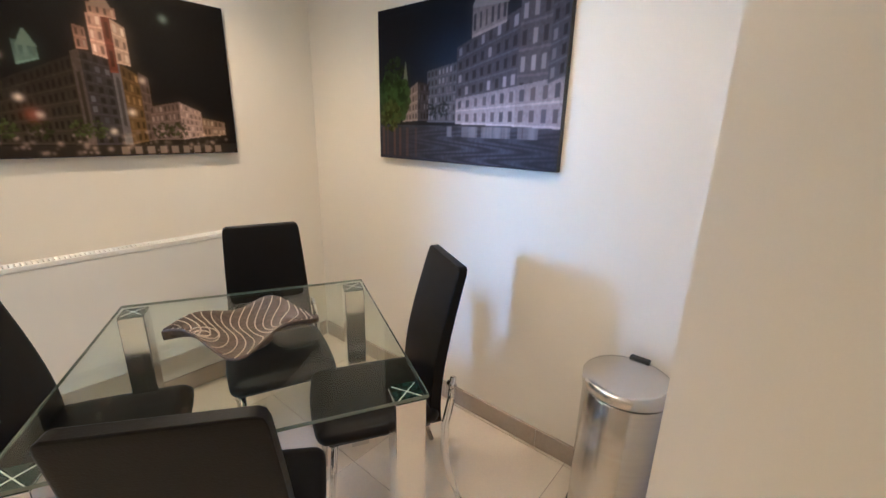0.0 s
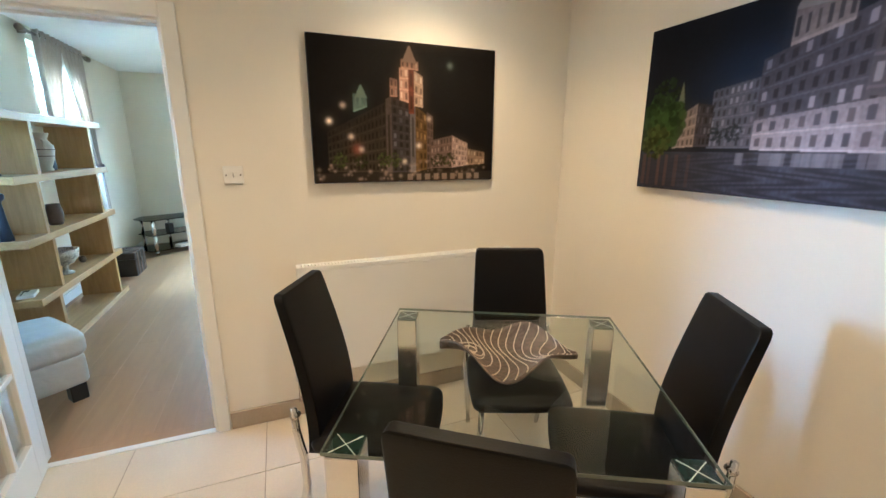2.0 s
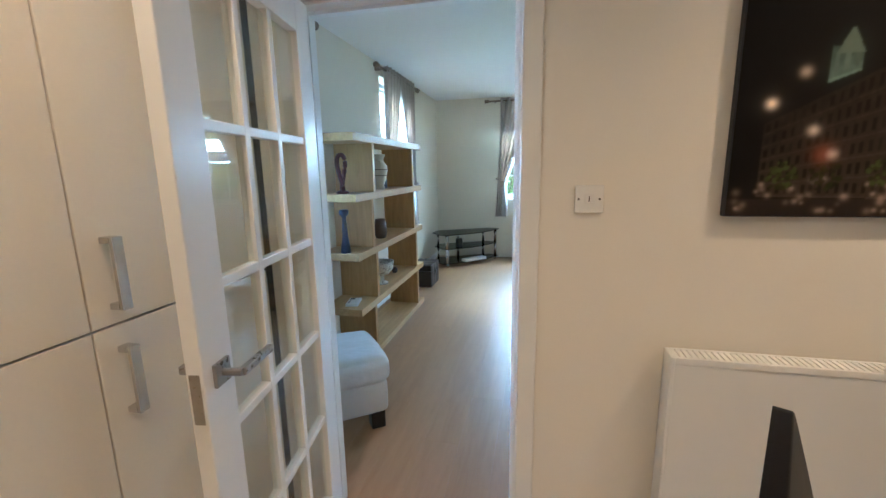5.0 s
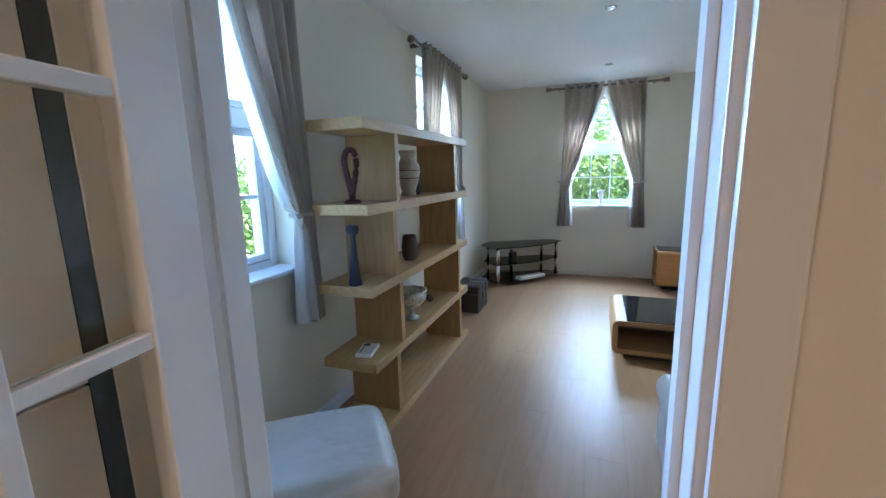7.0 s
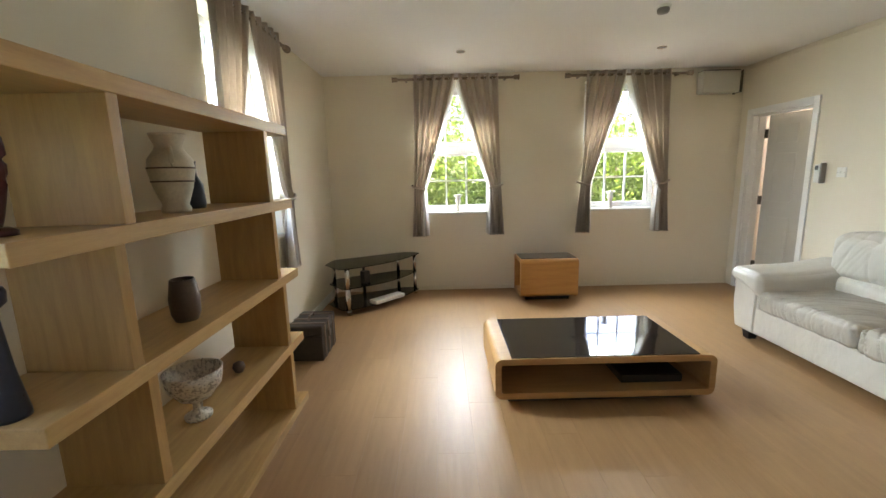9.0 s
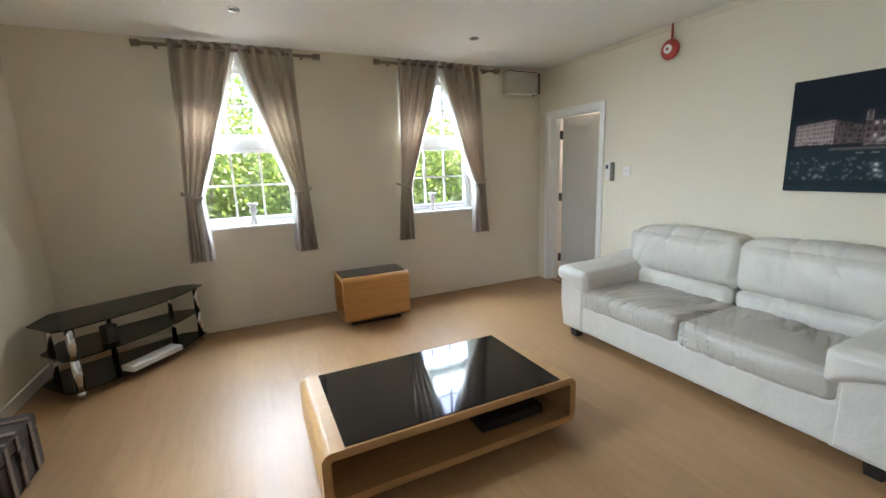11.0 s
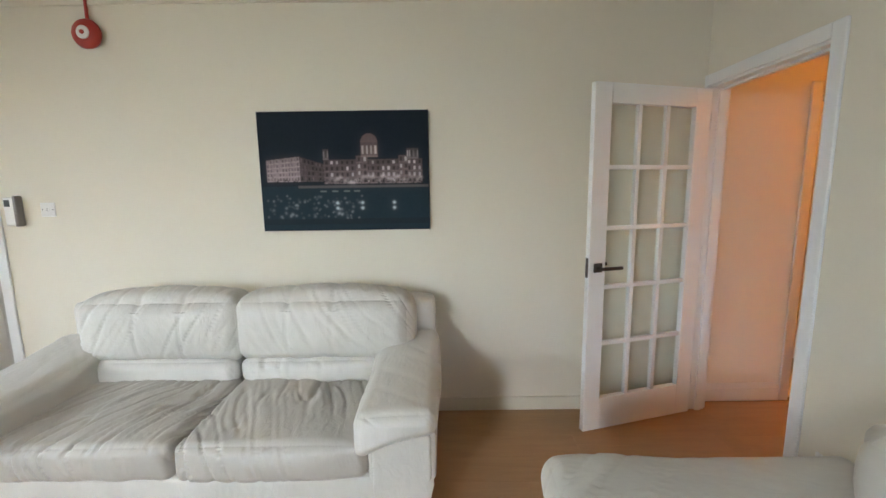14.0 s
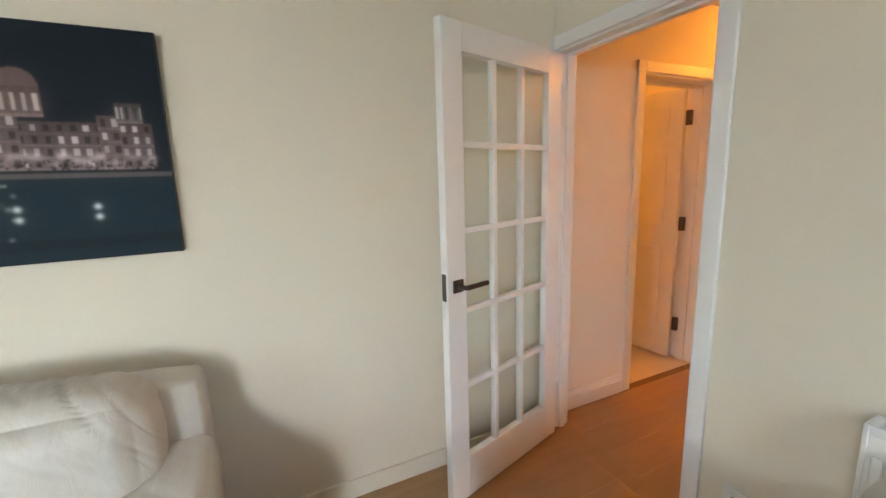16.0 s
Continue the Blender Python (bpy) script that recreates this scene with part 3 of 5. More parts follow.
def curtain(m, side, half, drop, label, tie=1.25, seed=0, turned_out=False):
    """One tied-back eyelet curtain. Local x along the wall, y to the wall; side -1 or 1 is where it is tied. z is measured down from the top."""
    rnd = random.Random(seed)
    c = thing("curtain", m, label, "curtain", "tied-back curtains")
    cols, rows, folds = 72, 56, 4.5
    phase = rnd.uniform(0, 6)
    bm = bmesh.new()
    grid = []
    for j in range(rows + 1):
        v = j / rows
        z = -v * drop
        zt = tie / drop
        if v < zt:
            k = v / zt
            inner = half * 0.02 + (half * 0.80 - half * 0.02) * (k ** 1.15)
            outer = half * (0.98 + 0.06 * k ** 2)
            amp = 0.036 * (1 - 0.45 * k)
        else:
            k = (v - zt) / (1 - zt)
            inner = half * (0.80 - 0.0 * k) - 0.02 * math.sin(k * 1.6)
            outer = half * 1.04 + 0.04 * k
            amp = 0.02 + 0.016 * k
        pinch = math.exp(-((v - zt) / 0.05) ** 2)
        row = []
        for i in range(cols + 1):
            u = i / cols
            x = side * (inner + (outer - inner) * u)
            y = amp * math.sin(2 * math.pi * folds * u + phase + 0.6 * math.sin(3 * v + phase)) * (1 - 0.5 * pinch)
            y += 0.010 * math.sin(2 * math.pi * folds * 2.3 * u + 5 * v) * v
            droop = 0.02 * math.sin(math.pi * u) * (k if v < zt else 1 - k)
            row.append(bm.verts.new((x, y - 0.015 * pinch, z - droop)))
        grid.append(row)
    for a, b in zip(grid, grid[1:]):
        for i in range(cols):
            bm.faces.new((a[i], a[i + 1], b[i + 1], b[i]))
    back = bmesh.new()
    sheet = []
    for j, row in enumerate(grid):
        low = max(0.0, min(1.0, (j / rows * drop - tie) / 0.12)) if turned_out else 0.0
        wide, fore = 1 + round(1.2 * low), -0.012 - 0.012 * low if low else 0.012
        line = []
        for i in range(15):
            v = row[i * wide]
            line.append(back.verts.new((v.co.x - side * 0.035 * (1 - i / 14), v.co.y + fore + (0.03 * (1 - i / 14) if not low else 0.0), v.co.z + 0.012)))
        sheet.append(line)
    for a, b in zip(sheet, sheet[1:]):
        for i in range(14):
            back.faces.new((a[i], a[i + 1], b[i + 1], b[i]))
    part("lining", back, "lining", c, "pale cloth lining at the inner edge", smooth=True)
    cloth_ob = part("panel", bm, "curtain", c, smooth=True)
    th = cloth_ob.modifiers.new("thickness", "SOLIDIFY")
    th.thickness = 0.003
    for e in range(5):
        u = (e + 0.5) / 5
        x = side * half * (0.02 + 0.96 * u)
        ring = bmesh.new()
        pts = [(0.021 * math.cos(t * math.pi / 8), 0, 0.021 * math.sin(t * math.pi / 8)) for t in range(17)]
        tube(ring, pts, 0.0045, 6)
        part("eyelet", ring, "chrome", c, "chrome eyelet", at=pose(x, -0.022, -0.045), smooth=True)
    tb = bmesh.new()
    pts = [(side * half * 0.79, 0.03, -tie + 0.005), (side * half * 0.78, -0.03, -tie), (side * half * 0.92, -0.05, -tie + 0.01),
           (side * half * 1.07, -0.03, -tie + 0.035), (side * half * 1.09, 0.05, -tie + 0.045)]
    tube(tb, pts, 0.013, 8)
    part("tieback", tb, "curtain", c, "cloth tieback band", smooth=True)


CURT = [(pose(-3.04, SOUTH + 0.075, 2.46, 0, 0, 180), 1), (pose(-5.60, SOUTH + 0.075, 2.46, 0, 0, 180), 2),
        (pose(WEST + 0.075, -0.485, 2.47, 0, 0, 90), 3), (pose(WEST + 0.075, 1.465, 2.47, 0, 0, 90), 4)]
for m, k in CURT:
    curtain_pole(m, 1.30, "bronze curtain pole with finials above the window")
    for side in (-1, 1):
        curtain(m @ pose(0, 0, 0.045), side, 0.46 if k == 1 else 0.49, 1.83, "taupe eyelet curtain tied back beside the window", 1.27, k * 2 + side, (k, side) in ((1, 1), (2, 1), (3, -1), (4, 1)))


# ---- doors ----
def lining(name, m, width, depth, height, label, both=True):
    """Door lining with architraves. Local x across the opening, y through the wall, z up."""
    d = thing(name, m, label, "door frame", kind="structure")
    b = bmesh.new()
    box(b, 0, 0.03, 0, depth, 0, height, 0.003)
    box(b, width - 0.03, width, 0, depth, 0, height, 0.003)
    box(b, 0.03, width - 0.03, 0, depth, height - 0.03, height, 0.003)
    part("lining", b, "gloss", d)
    s = bmesh.new()
    for x in (0.03, width - 0.042):
        box(s, x, x + 0.012, depth * 0.45, depth * 0.75, 0, height - 0.03)
    box(s, 0.042, width - 0.042, depth * 0.45, depth * 0.75, height - 0.042, height - 0.03)
    part("door_stop", s, "gloss", d)
    for y0, y1 in ((-0.016, 0.0), (depth, depth + 0.016)) if both else ((-0.016, 0.0),):
        t = bmesh.new()
        box(t, -0.045, 0.018, y0, y1, 0, height + 0.045, 0.005)
        box(t, width - 0.018, width + 0.045, y0, y1, 0, height + 0.045, 0.005)
        box(t, 0.018, width - 0.018, y0, y1, height - 0.018, height + 0.045, 0.005)
        part("architrave", t, "gloss", d)
    return d


def lever(parent, x, y, z, side, swing, material):
    """A lever handle with a square rose on one face of a leaf."""
    part("rose", boxed(x - 0.026, x + 0.026, min(y, y + side * 0.009), max(y, y + side * 0.009), z - 0.026, z + 0.026, 0.002), material, parent)
    b = tube(bmesh.new(), [(x, y + side * 0.008, z), (x, y + side * 0.05, z)], 0.009, 10)
    box(b, min(x, x + swing * 0.125), max(x, x + swing * 0.125), min(y + side * 0.042, y + side * 0.058), max(y + side * 0.042, y + side * 0.058), z - 0.009, z + 0.009, 0.003)
    part("lever", b, material, parent)


def glazed_door(m, label, metal, flip, W):
    """A fifteen-pane glazed door. Local x from the hinge to the lock, y through the leaf, z up."""
    H, T = 1.975, 0.036
    d = thing("door", m, label, "door")
    b = bmesh.new()
    sx, top, bot = 0.105, 0.105, 0.20
    box(b, 0, sx, 0, T, 0.006, H, 0.003)
    box(b, W - sx, W, 0, T, 0.006, H, 0.003)
    box(b, sx, W - sx, 0, T, H - top, H, 0.003)
    box(b, sx, W - sx, 0, T, 0.006, bot, 0.003)
    part("leaf_frame", b, "gloss", d)
    gw, gh = (W - 2 * sx) / 3, (H - top - bot) / 5
    for k in (1, 2):
        part("glazing_bar", boxed(sx + k * gw - 0.012, sx + k * gw + 0.012, 0.004, T - 0.004, bot, H - top, 0.003), "gloss", d)
    for k in range(1, 5):
        part("glazing_bar", boxed(sx, W - sx, 0.005, T - 0.005, bot + k * gh - 0.012, bot + k * gh + 0.012, 0.003), "gloss", d)
    for i in range(3):
        for j in range(5):
            p = part("pane", boxed(sx + i * gw + 0.012, sx + (i + 1) * gw - 0.012, T / 2 - 0.002, T / 2 + 0.002, bot + j * gh + 0.012, bot + (j + 1) * gh - 0.012), "glass", d)
            p.visible_shadow = False
    for side, y in ((-1, 0.0), (1, T)):
        lever(d, W - 0.055, y, 0.985 if flip else 1.02, side, -1, metal)
    part("latch_plate", boxed(W, W + 0.002, T / 2 - 0.011, T / 2 + 0.011, 0.93, 1.04), metal, d)
    for z in (0.2, 0.98, 1.75):
        part("hinge", tube(bmesh.new(), [(-0.006, T if flip else 0, z), (-0.006, T if flip else 0, z + 0.09)], 0.007, 8), "gloss", d)
    return d


def panel_door(name, m, width, label, metal, paint="gloss"):
    """A white moulded leaf with raised panels."""
    H, T = 1.97, 0.036
    d = thing(name, m, label, "door")
    part("leaf", boxed(0, width, 0, T, 0.006, H, 0.003), paint, d)
    pw = (width - 0.3) / 2
    for y0, y1 in ((-0.004, 0.0), (T, T + 0.004)):
        for x in (0.1, 0.2 + pw):
            for z0, z1 in ((0.22, 0.85), (1.02, 1.55), (1.66, 1.86)):
                part("panel", boxed(x, x + pw, y0, y1, z0, z1, 0.0035, 1), paint, d)
    for z in (0.22, 0.98, 1.72):
        part("hinge", boxed(-0.036, 0.006, -0.016, 0.010, z, z + 0.1, 0.003), metal, d)
    return d


lining("door_frame_1", pose(EAST_K + 0.004, -1.18, 0, 0, 0, 90), 0.795, 0.119, 2.015, "white painted door lining between kitchen and living room")
lining("door_frame_2", pose(EAST_L, 2.83, 0, 0, 0, -90), 0.81, 0.115, 2.02, "white painted door lining to the hallway")
lining("door_frame_3", pose(-7.46, NORTH, 0), 0.82, 0.15, 2.0, "white painted door lining beside the window wall")
lining("door_frame_4", pose(-1.62, 2.91, 0), 0.75, 0.20, 2.0, "warmly lit door lining off the hallway")
glazed_door(pose(EAST_K + 0.012, -1.145, 0.004, 0, 0, 9.5), "white fifteen-pane glazed door standing open against the cupboards", "nickel", False, 0.735)
glazed_door(pose(EAST_L - 0.02, 2.795, 0.004, 0, 0, 196), "white fifteen-pane glazed door standing open beside the sofa", "dark_metal", True, 0.772)
panel_door("door", pose(-7.405, NORTH + 0.170, 0.002, 0, 0, 16), 0.735, "white panelled door standing ajar, coloured greyer for its shade", "dark_metal", "door_shade_grey")
panel_door("door", pose(-0.935, 3.085, 0.002, 0, 0, 96), 0.69, "warmly lit panelled door standing open off the hallway", "dark_metal")
tagged(part("threshold", boxed(EAST_K - 0.030, EAST_K + 0.006, -1.15, -0.415, -0.004, 0.006, 0.002), "white_plastic"), "pale metal threshold strip in the kitchen doorway", "threshold", kind="structure")


# ---- skirtings ----
def skirting(name, x0, x1, y0, y1, h, material, label):
    return tagged(part(name, boxed(x0, x1, y0, y1, 0.001, h, 0.003), material), label, "skirting", kind="structure")


SK = "cream painted skirting board along the wall"
skirting("baseboard_south", WEST, EAST_L, SOUTH, SOUTH + 0.014, 0.09, "gloss", SK)
skirting("baseboard_west", WEST, WEST + 0.014, SOUTH + 0.014, NORTH, 0.05, "wall_living", SK)
skirting("baseboard_north", -6.59, EAST_L, NORTH - 0.014, NORTH, 0.09, "wall_living", SK)
skirting("baseboard_east", EAST_L - 0.014, EAST_L, -0.34, 1.98, 0.09, "wall_living", SK)
skirting("baseboard_hall", EAST_K, -1.67, 2.892, 2.91, 0.085, "gloss", "white painted moulded skirting board in the hallway")
skirting("baseboard_hall_cap", EAST_K, -1.67, 2.899, 2.91, 0.125, "gloss", "thin upper moulding of the hallway skirting board")
tagged(part("trim_north", boxed(-7.6, EAST_L, NORTH - 0.012, NORTH, LIVING_Z - 0.045, LIVING_Z - 0.03), "wall_living"), "thin painted strip along the top of the wall", "trim", kind="structure")


# ---- prints ----
def paint(kind, nx=330, ny=231):
    """Colours of a night city scene, as an array of rows from the bottom."""
    rng = np.random.default_rng({"tower": 3, "avenue": 5, "river": 8}[kind])
    U, V = np.meshgrid((np.arange(nx) + 0.5) / nx, (np.arange(ny) + 0.5) / ny)
    img = np.zeros((ny, nx, 3))
    soft = rng.random((ny, nx))
    for _ in range(3):
        soft = (soft + np.roll(soft, 1, 0) + np.roll(soft, 1, 1) + np.roll(soft, -1, 0)) / 4

    def fill(mask, colour, amount=1.0):
        img[mask] = img[mask] * (1 - amount) + np.array(colour) * amount

    def facade(u0, u1, low, high, colour, cols, rows, lit, glow_low=1.0):
        """A building front between u0 and u1 with slanting eaves low(u) to high(u), and rows of windows."""
        lo, hi = np.interp(U, (u0, u1), low), np.interp(U, (u0, u1), high)
        inside = (U > u0) & (U < u1) & (V > lo) & (V < hi)
        s, t = (U - u0) / (u1 - u0), (V - lo) / np.maximum(hi - lo, 1e-4)
        shade = 0.55 + glow_low * 0.6 * (1 - t) + 0.5 * (soft - 0.5)
        for c in range(3):
            img[..., c] = np.where(inside, colour[c] * shade, img[..., c])
        fu, fv = (s * cols) % 1, (t * rows) % 1
        win = inside & (fu > 0.3) & (fu < 0.72) & (fv > 0.22) & (fv < 0.78)
        pick = rng.random((rows + 1, cols + 1))
        on = pick[np.clip((t * rows).astype(int), 0, rows), np.clip((s * cols).astype(int), 0, cols)]
        for c in range(3):
            img[..., c] = np.where(win, np.where(on > 0.55, lit[c] * (0.45 + 0.6 * ((on * 13) % 1)), colour[c] * 0.25), img[..., c])
        band = inside & (np.abs(fv) < 0.1)
        for c in range(3):
            img[..., c] = np.where(band, np.minimum(1, colour[c] * 1.5 * shade), img[..., c])

    def lamp(u, v, r, colour, k=1.0):
        d = np.exp(-(((U - u) * 1.43) ** 2 + (V - v) ** 2) / r ** 2)
        img[:] = np.minimum(1, img + k * d[..., None] * np.array(colour))

    def tree(u, v, r, colour, n=60):
        for _ in range(n):
            a, q = rng.random() * 6.28, r * rng.random() ** 0.5
            cu, cv, cr = u + q * math.cos(a) * 0.7, v + q * math.sin(a), r * rng.uniform(0.08, 0.2)
            fill(((U - cu) * 1.43) ** 2 + (V - cv) ** 2 < cr ** 2, np.array(colour) * rng.uniform(0.2, 1.3), 0.8)

    if kind == "tower":
        img[:] = (0.004, 0.0035, 0.003)
        U += 0.028
        facade(0.10, 0.40, (0.08, 0.07), (0.36, 0.58), (0.022, 0.016, 0.011), 15, 6, (0.012, 0.009, 0.007), 1.3)
        facade(0.40, 0.43, (0.07, 0.07), (0.60, 0.62), (0.075, 0.055, 0.042), 1, 1, (0.05, 0.04, 0.03), 0.6)
        facade(0.43, 0.53, (0.07, 0.07), (0.62, 0.58), (0.030, 0.024, 0.024), 3, 9, (0.075, 0.07, 0.07), 0.8)
        facade(0.53, 0.56, (0.07, 0.07), (0.60, 0.58), (0.13, 0.115, 0.11), 1, 1, (0.09, 0.08, 0.08), 0.3)
        facade(0.56, 0.625, (0.07, 0.09), (0.56, 0.50), (0.09, 0.05, 0.015), 3, 6, (0.20, 0.12, 0.035), 0.8)
        facade(0.625, 0.66, (0.09, 0.10), (0.52, 0.49), (0.085, 0.055, 0.04), 2, 7, (0.04, 0.025, 0.02), 0.6)
        facade(0.425, 0.465, (0.62, 0.62), (0.75, 0.74), (0.16, 0.09, 0.06), 2, 2, (0.34, 0.24, 0.18))
        facade(0.475, 0.525, (0.60, 0.58), (0.82, 0.83), (0.40, 0.24, 0.17), 2, 3, (0.50, 0.36, 0.27), 0.3)
        facade(0.525, 0.555, (0.50, 0.50), (0.83, 0.82), (0.10, 0.025, 0.012), 1, 2, (0.07, 0.02, 0.01), 0.3)
        facade(0.555, 0.605, (0.56, 0.55), (0.81, 0.77), (0.33, 0.23, 0.16), 2, 3, (0.46, 0.36, 0.27), 0.3)
        facade(0.485, 0.58, (0.82, 0.81), (0.885, 0.87), (0.15, 0.09, 0.06), 4, 1, (0.28, 0.19, 0.13))
        fill((np.abs(U - 0.53) < (0.985 - V) * 0.32) & (V > 0.86) & (V < 0.975), (0.10, 0.07, 0.05))
        facade(0.235, 0.305, (0.50, 0.54), (0.63, 0.62), (0.07, 0.105, 0.085), 3, 1, (0.10, 0.14, 0.115))
        fill((np.abs(U - 0.275) < (0.70 - V) * 0.32) & (V > 0.60) & (V < 0.69), (0.085, 0.115, 0.09))
        U -= 0.028
        facade(0.62, 0.745, (0.10, 0.10), (0.31, 0.35), (0.13, 0.085, 0.065), 7, 4, (0.22, 0.16, 0.12), 0.4)
        facade(0.745, 0.84, (0.10, 0.12), (0.35, 0.29), (0.36, 0.25, 0.20), 5, 5, (0.42, 0.30, 0.24), 0.3)
        facade(0.84, 0.95, (0.12, 0.13), (0.25, 0.22), (0.20, 0.13, 0.08), 6, 2, (0.35, 0.25, 0.16), 0.5)
        fill(V < 0.07, (0.016, 0.012, 0.010))
        for k in range(110):
            u = rng.uniform(0.02, 0.95)
            lamp(u, rng.uniform(0.02, 0.16), rng.uniform(0.006, 0.014), (0.42, 0.30, 0.20), rng.uniform(0.05, 0.5))
        for u, g in ((0.13, 1.0), (0.23, 0.4), (0.36, 1.2), (0.41, 1.0), (0.66, 0.4), (0.73, 0.5)):
            tree(u, 0.16, 0.055, (0.04 * g, 0.05 * g, 0.012 * g), 45)
        for u, v, k in ((0.085, 0.435, 1.3), (0.155, 0.545, 0.5), (0.19, 0.33, 0.7), (0.24, 0.24, 0.5), (0.47, 0.15, 0.6), (0.55, 0.27, 0.7), (0.61, 0.47, 0.4)):
            lamp(u, v, 0.018, (0.75, 0.6, 0.45), k)
        lamp(0.22, 0.24, 0.035, (0.22, 0.05, 0.02), 0.6)
        for u in np.linspace(0.5, 0.9, 9):
            fill((np.abs(U - u) < 0.015) & (V < 0.055) & (V > 0.01), (0.30, 0.22, 0.15), 0.6)
        lamp(0.73, 0.86, 0.022, (0.10, 0.13, 0.11), 0.7)
    elif kind == "avenue":
        img[:] = (0.004, 0.005, 0.009)
        halo = np.exp(-((U - 0.5) / 0.25) ** 2 - ((V - 0.6) / 0.2) ** 2)
        img += halo[..., None] * np.array((0.004, 0.009, 0.022))
        fill(V < 0.24, (0.020, 0.021, 0.030))
        facade(0.33, 0.50, (0.26, 0.26), (0.58, 0.62), (0.085, 0.088, 0.12), 8, 6, (0.16, 0.16, 0.21), 0.5)
        facade(0.50, 0.80, (0.25, 0.24), (0.70, 0.86), (0.060, 0.058, 0.080), 8, 6, (0.21, 0.20, 0.26), 0.6)
        facade(0.50, 0.80, (0.25, 0.24), (0.40, 0.46), (0.30, 0.28, 0.36), 7, 2, (0.07, 0.07, 0.10), 0.6)
        facade(0.80, 0.93, (0.24, 0.23), (0.90, 0.93), (0.075, 0.07, 0.09), 3, 5, (0.25, 0.24, 0.29), 0.5)
        facade(0.80, 1.0, (0.24, 0.23), (0.46, 0.50), (0.28, 0.26, 0.33), 4, 2, (0.07, 0.07, 0.10), 0.4)
        facade(0.93, 1.0, (0.46, 0.50), (0.93, 0.96), (0.055, 0.055, 0.075), 2, 5, (0.16, 0.16, 0.2), 0.4)
        facade(0.575, 0.74, (0.74, 0.80), (0.90, 0.94), (0.16, 0.14, 0.15), 6, 1, (0.03, 0.03, 0.04), 0.4)
        fill((((U - 0.66) / 0.085) ** 2 + ((V - 0.90) / 0.085) ** 2 < 1) & (V > 0.90), (0.13, 0.12, 0.13))
        fill((((U - 0.86) / 0.07) ** 2 + ((V - 0.90) / 0.06) ** 2 < 1) & (V > 0.90), (0.15, 0.14, 0.16))
        facade(0.17, 0.27, (0.26, 0.27), (0.44, 0.52), (0.22, 0.17, 0.15), 5, 4, (0.10, 0.08, 0.07), 0.5)
        facade(0.27, 0.34, (0.27, 0.27), (0.52, 0.50), (0.035, 0.03, 0.035), 4, 4, (0.08, 0.07, 0.08), 0.5)
        fill((np.abs(U - 0.19) < (0.66 - V) * 0.12) & (V > 0.5) & (V < 0.66), (0.09, 0.10, 0.06))
        tree(0.10, 0.42, 0.16, (0.022, 0.042, 0.010), 260)
        tree(0.08, 0.30, 0.10, (0.04, 0.05, 0.012), 120)
        tree(0.11, 0.60, 0.09, (0.012, 0.02, 0.008), 70)
        for u in (0.36, 0.43):
            tree(u, 0.34, 0.05, (0.012, 0.018, 0.022), 45)
        wave = np.sin(U * 34 + 6 * np.sin(V * 50)) * 0.5 + 0.5
        for c, k in enumerate((0.06, 0.062, 0.10)):
            img[..., c] = np.where(V < 0.24, img[..., c] + k * wave * soft * (1.1 - 2 * np.abs(U - 0.66)).clip(0.08, 1), img[..., c])
        for k in range(26):
            u = 0.42 + 0.5 * rng.random()
            fill((np.abs(U - u) < 0.012) & (V < 0.235) & (V > 0.17), (0.16, 0.16, 0.21), 0.5)
        for u, a in ((0.03, 0.25), (0.06, 0.15), (0.11, 0.3), (0.15, 0.25), (0.2, 0.2), (0.26, 0.15)):
            fill((np.abs(U - u) < 0.008) & (V < 0.22) & (V > 0.02), (0.16, 0.07, 0.04), a)
    else:
        # Sky and water blacks lifted towards blue: glare on the canvas, painted in.
        img[:] = (0.010, 0.015, 0.021)
        fill(V < 0.38, (0.014, 0.026, 0.034))
        facade(0.04, 0.235, (0.42, 0.42), (0.60, 0.63), (0.36, 0.28, 0.28), 11, 5, (0.24, 0.18, 0.18), 0.4)
        facade(0.235, 0.39, (0.42, 0.42), (0.63, 0.56), (0.10, 0.075, 0.075), 7, 4, (0.15, 0.11, 0.11), 0.4)
        facade(0.38, 0.96, (0.40, 0.40), (0.60, 0.60), (0.12, 0.09, 0.09), 19, 4, (0.50, 0.42, 0.42), 0.9)
        facade(0.57, 0.64, (0.40, 0.40), (0.63, 0.63), (0.15, 0.11, 0.11), 2, 4, (0.55, 0.47, 0.46), 0.8)
        facade(0.82, 0.88, (0.40, 0.40), (0.63, 0.63), (0.15, 0.11, 0.11), 2, 4, (0.55, 0.47, 0.46), 0.8)
        facade(0.60, 0.70, (0.62, 0.62), (0.74, 0.74), (0.16, 0.115, 0.11), 4, 1, (0.48, 0.4, 0.38), 0.5)
        fill((((U - 0.65) / 0.05) ** 2 + ((V - 0.74) / 0.075) ** 2 < 1) & (V > 0.74), (0.12, 0.085, 0.08))
        for u in (0.375, 0.87, 0.905):
            facade(u, u + 0.035, (0.6, 0.6), (0.69, 0.69), (0.10, 0.085, 0.085), 3, 1, (0.34, 0.3, 0.3))
        for u in np.linspace(0.40, 0.95, 30):
            lamp(u, rng.uniform(0.41, 0.46), 0.016, (0.36, 0.31, 0.30), rng.uniform(0.2, 0.9))
        for u in np.linspace(0.1, 0.95, 17):
            tree(u, 0.41, 0.03, (0.010, 0.013, 0.013), 16)
        fill((np.abs(V - 0.375) < 0.012) & (U > 0.22), (0.15, 0.13, 0.12), 0.55)
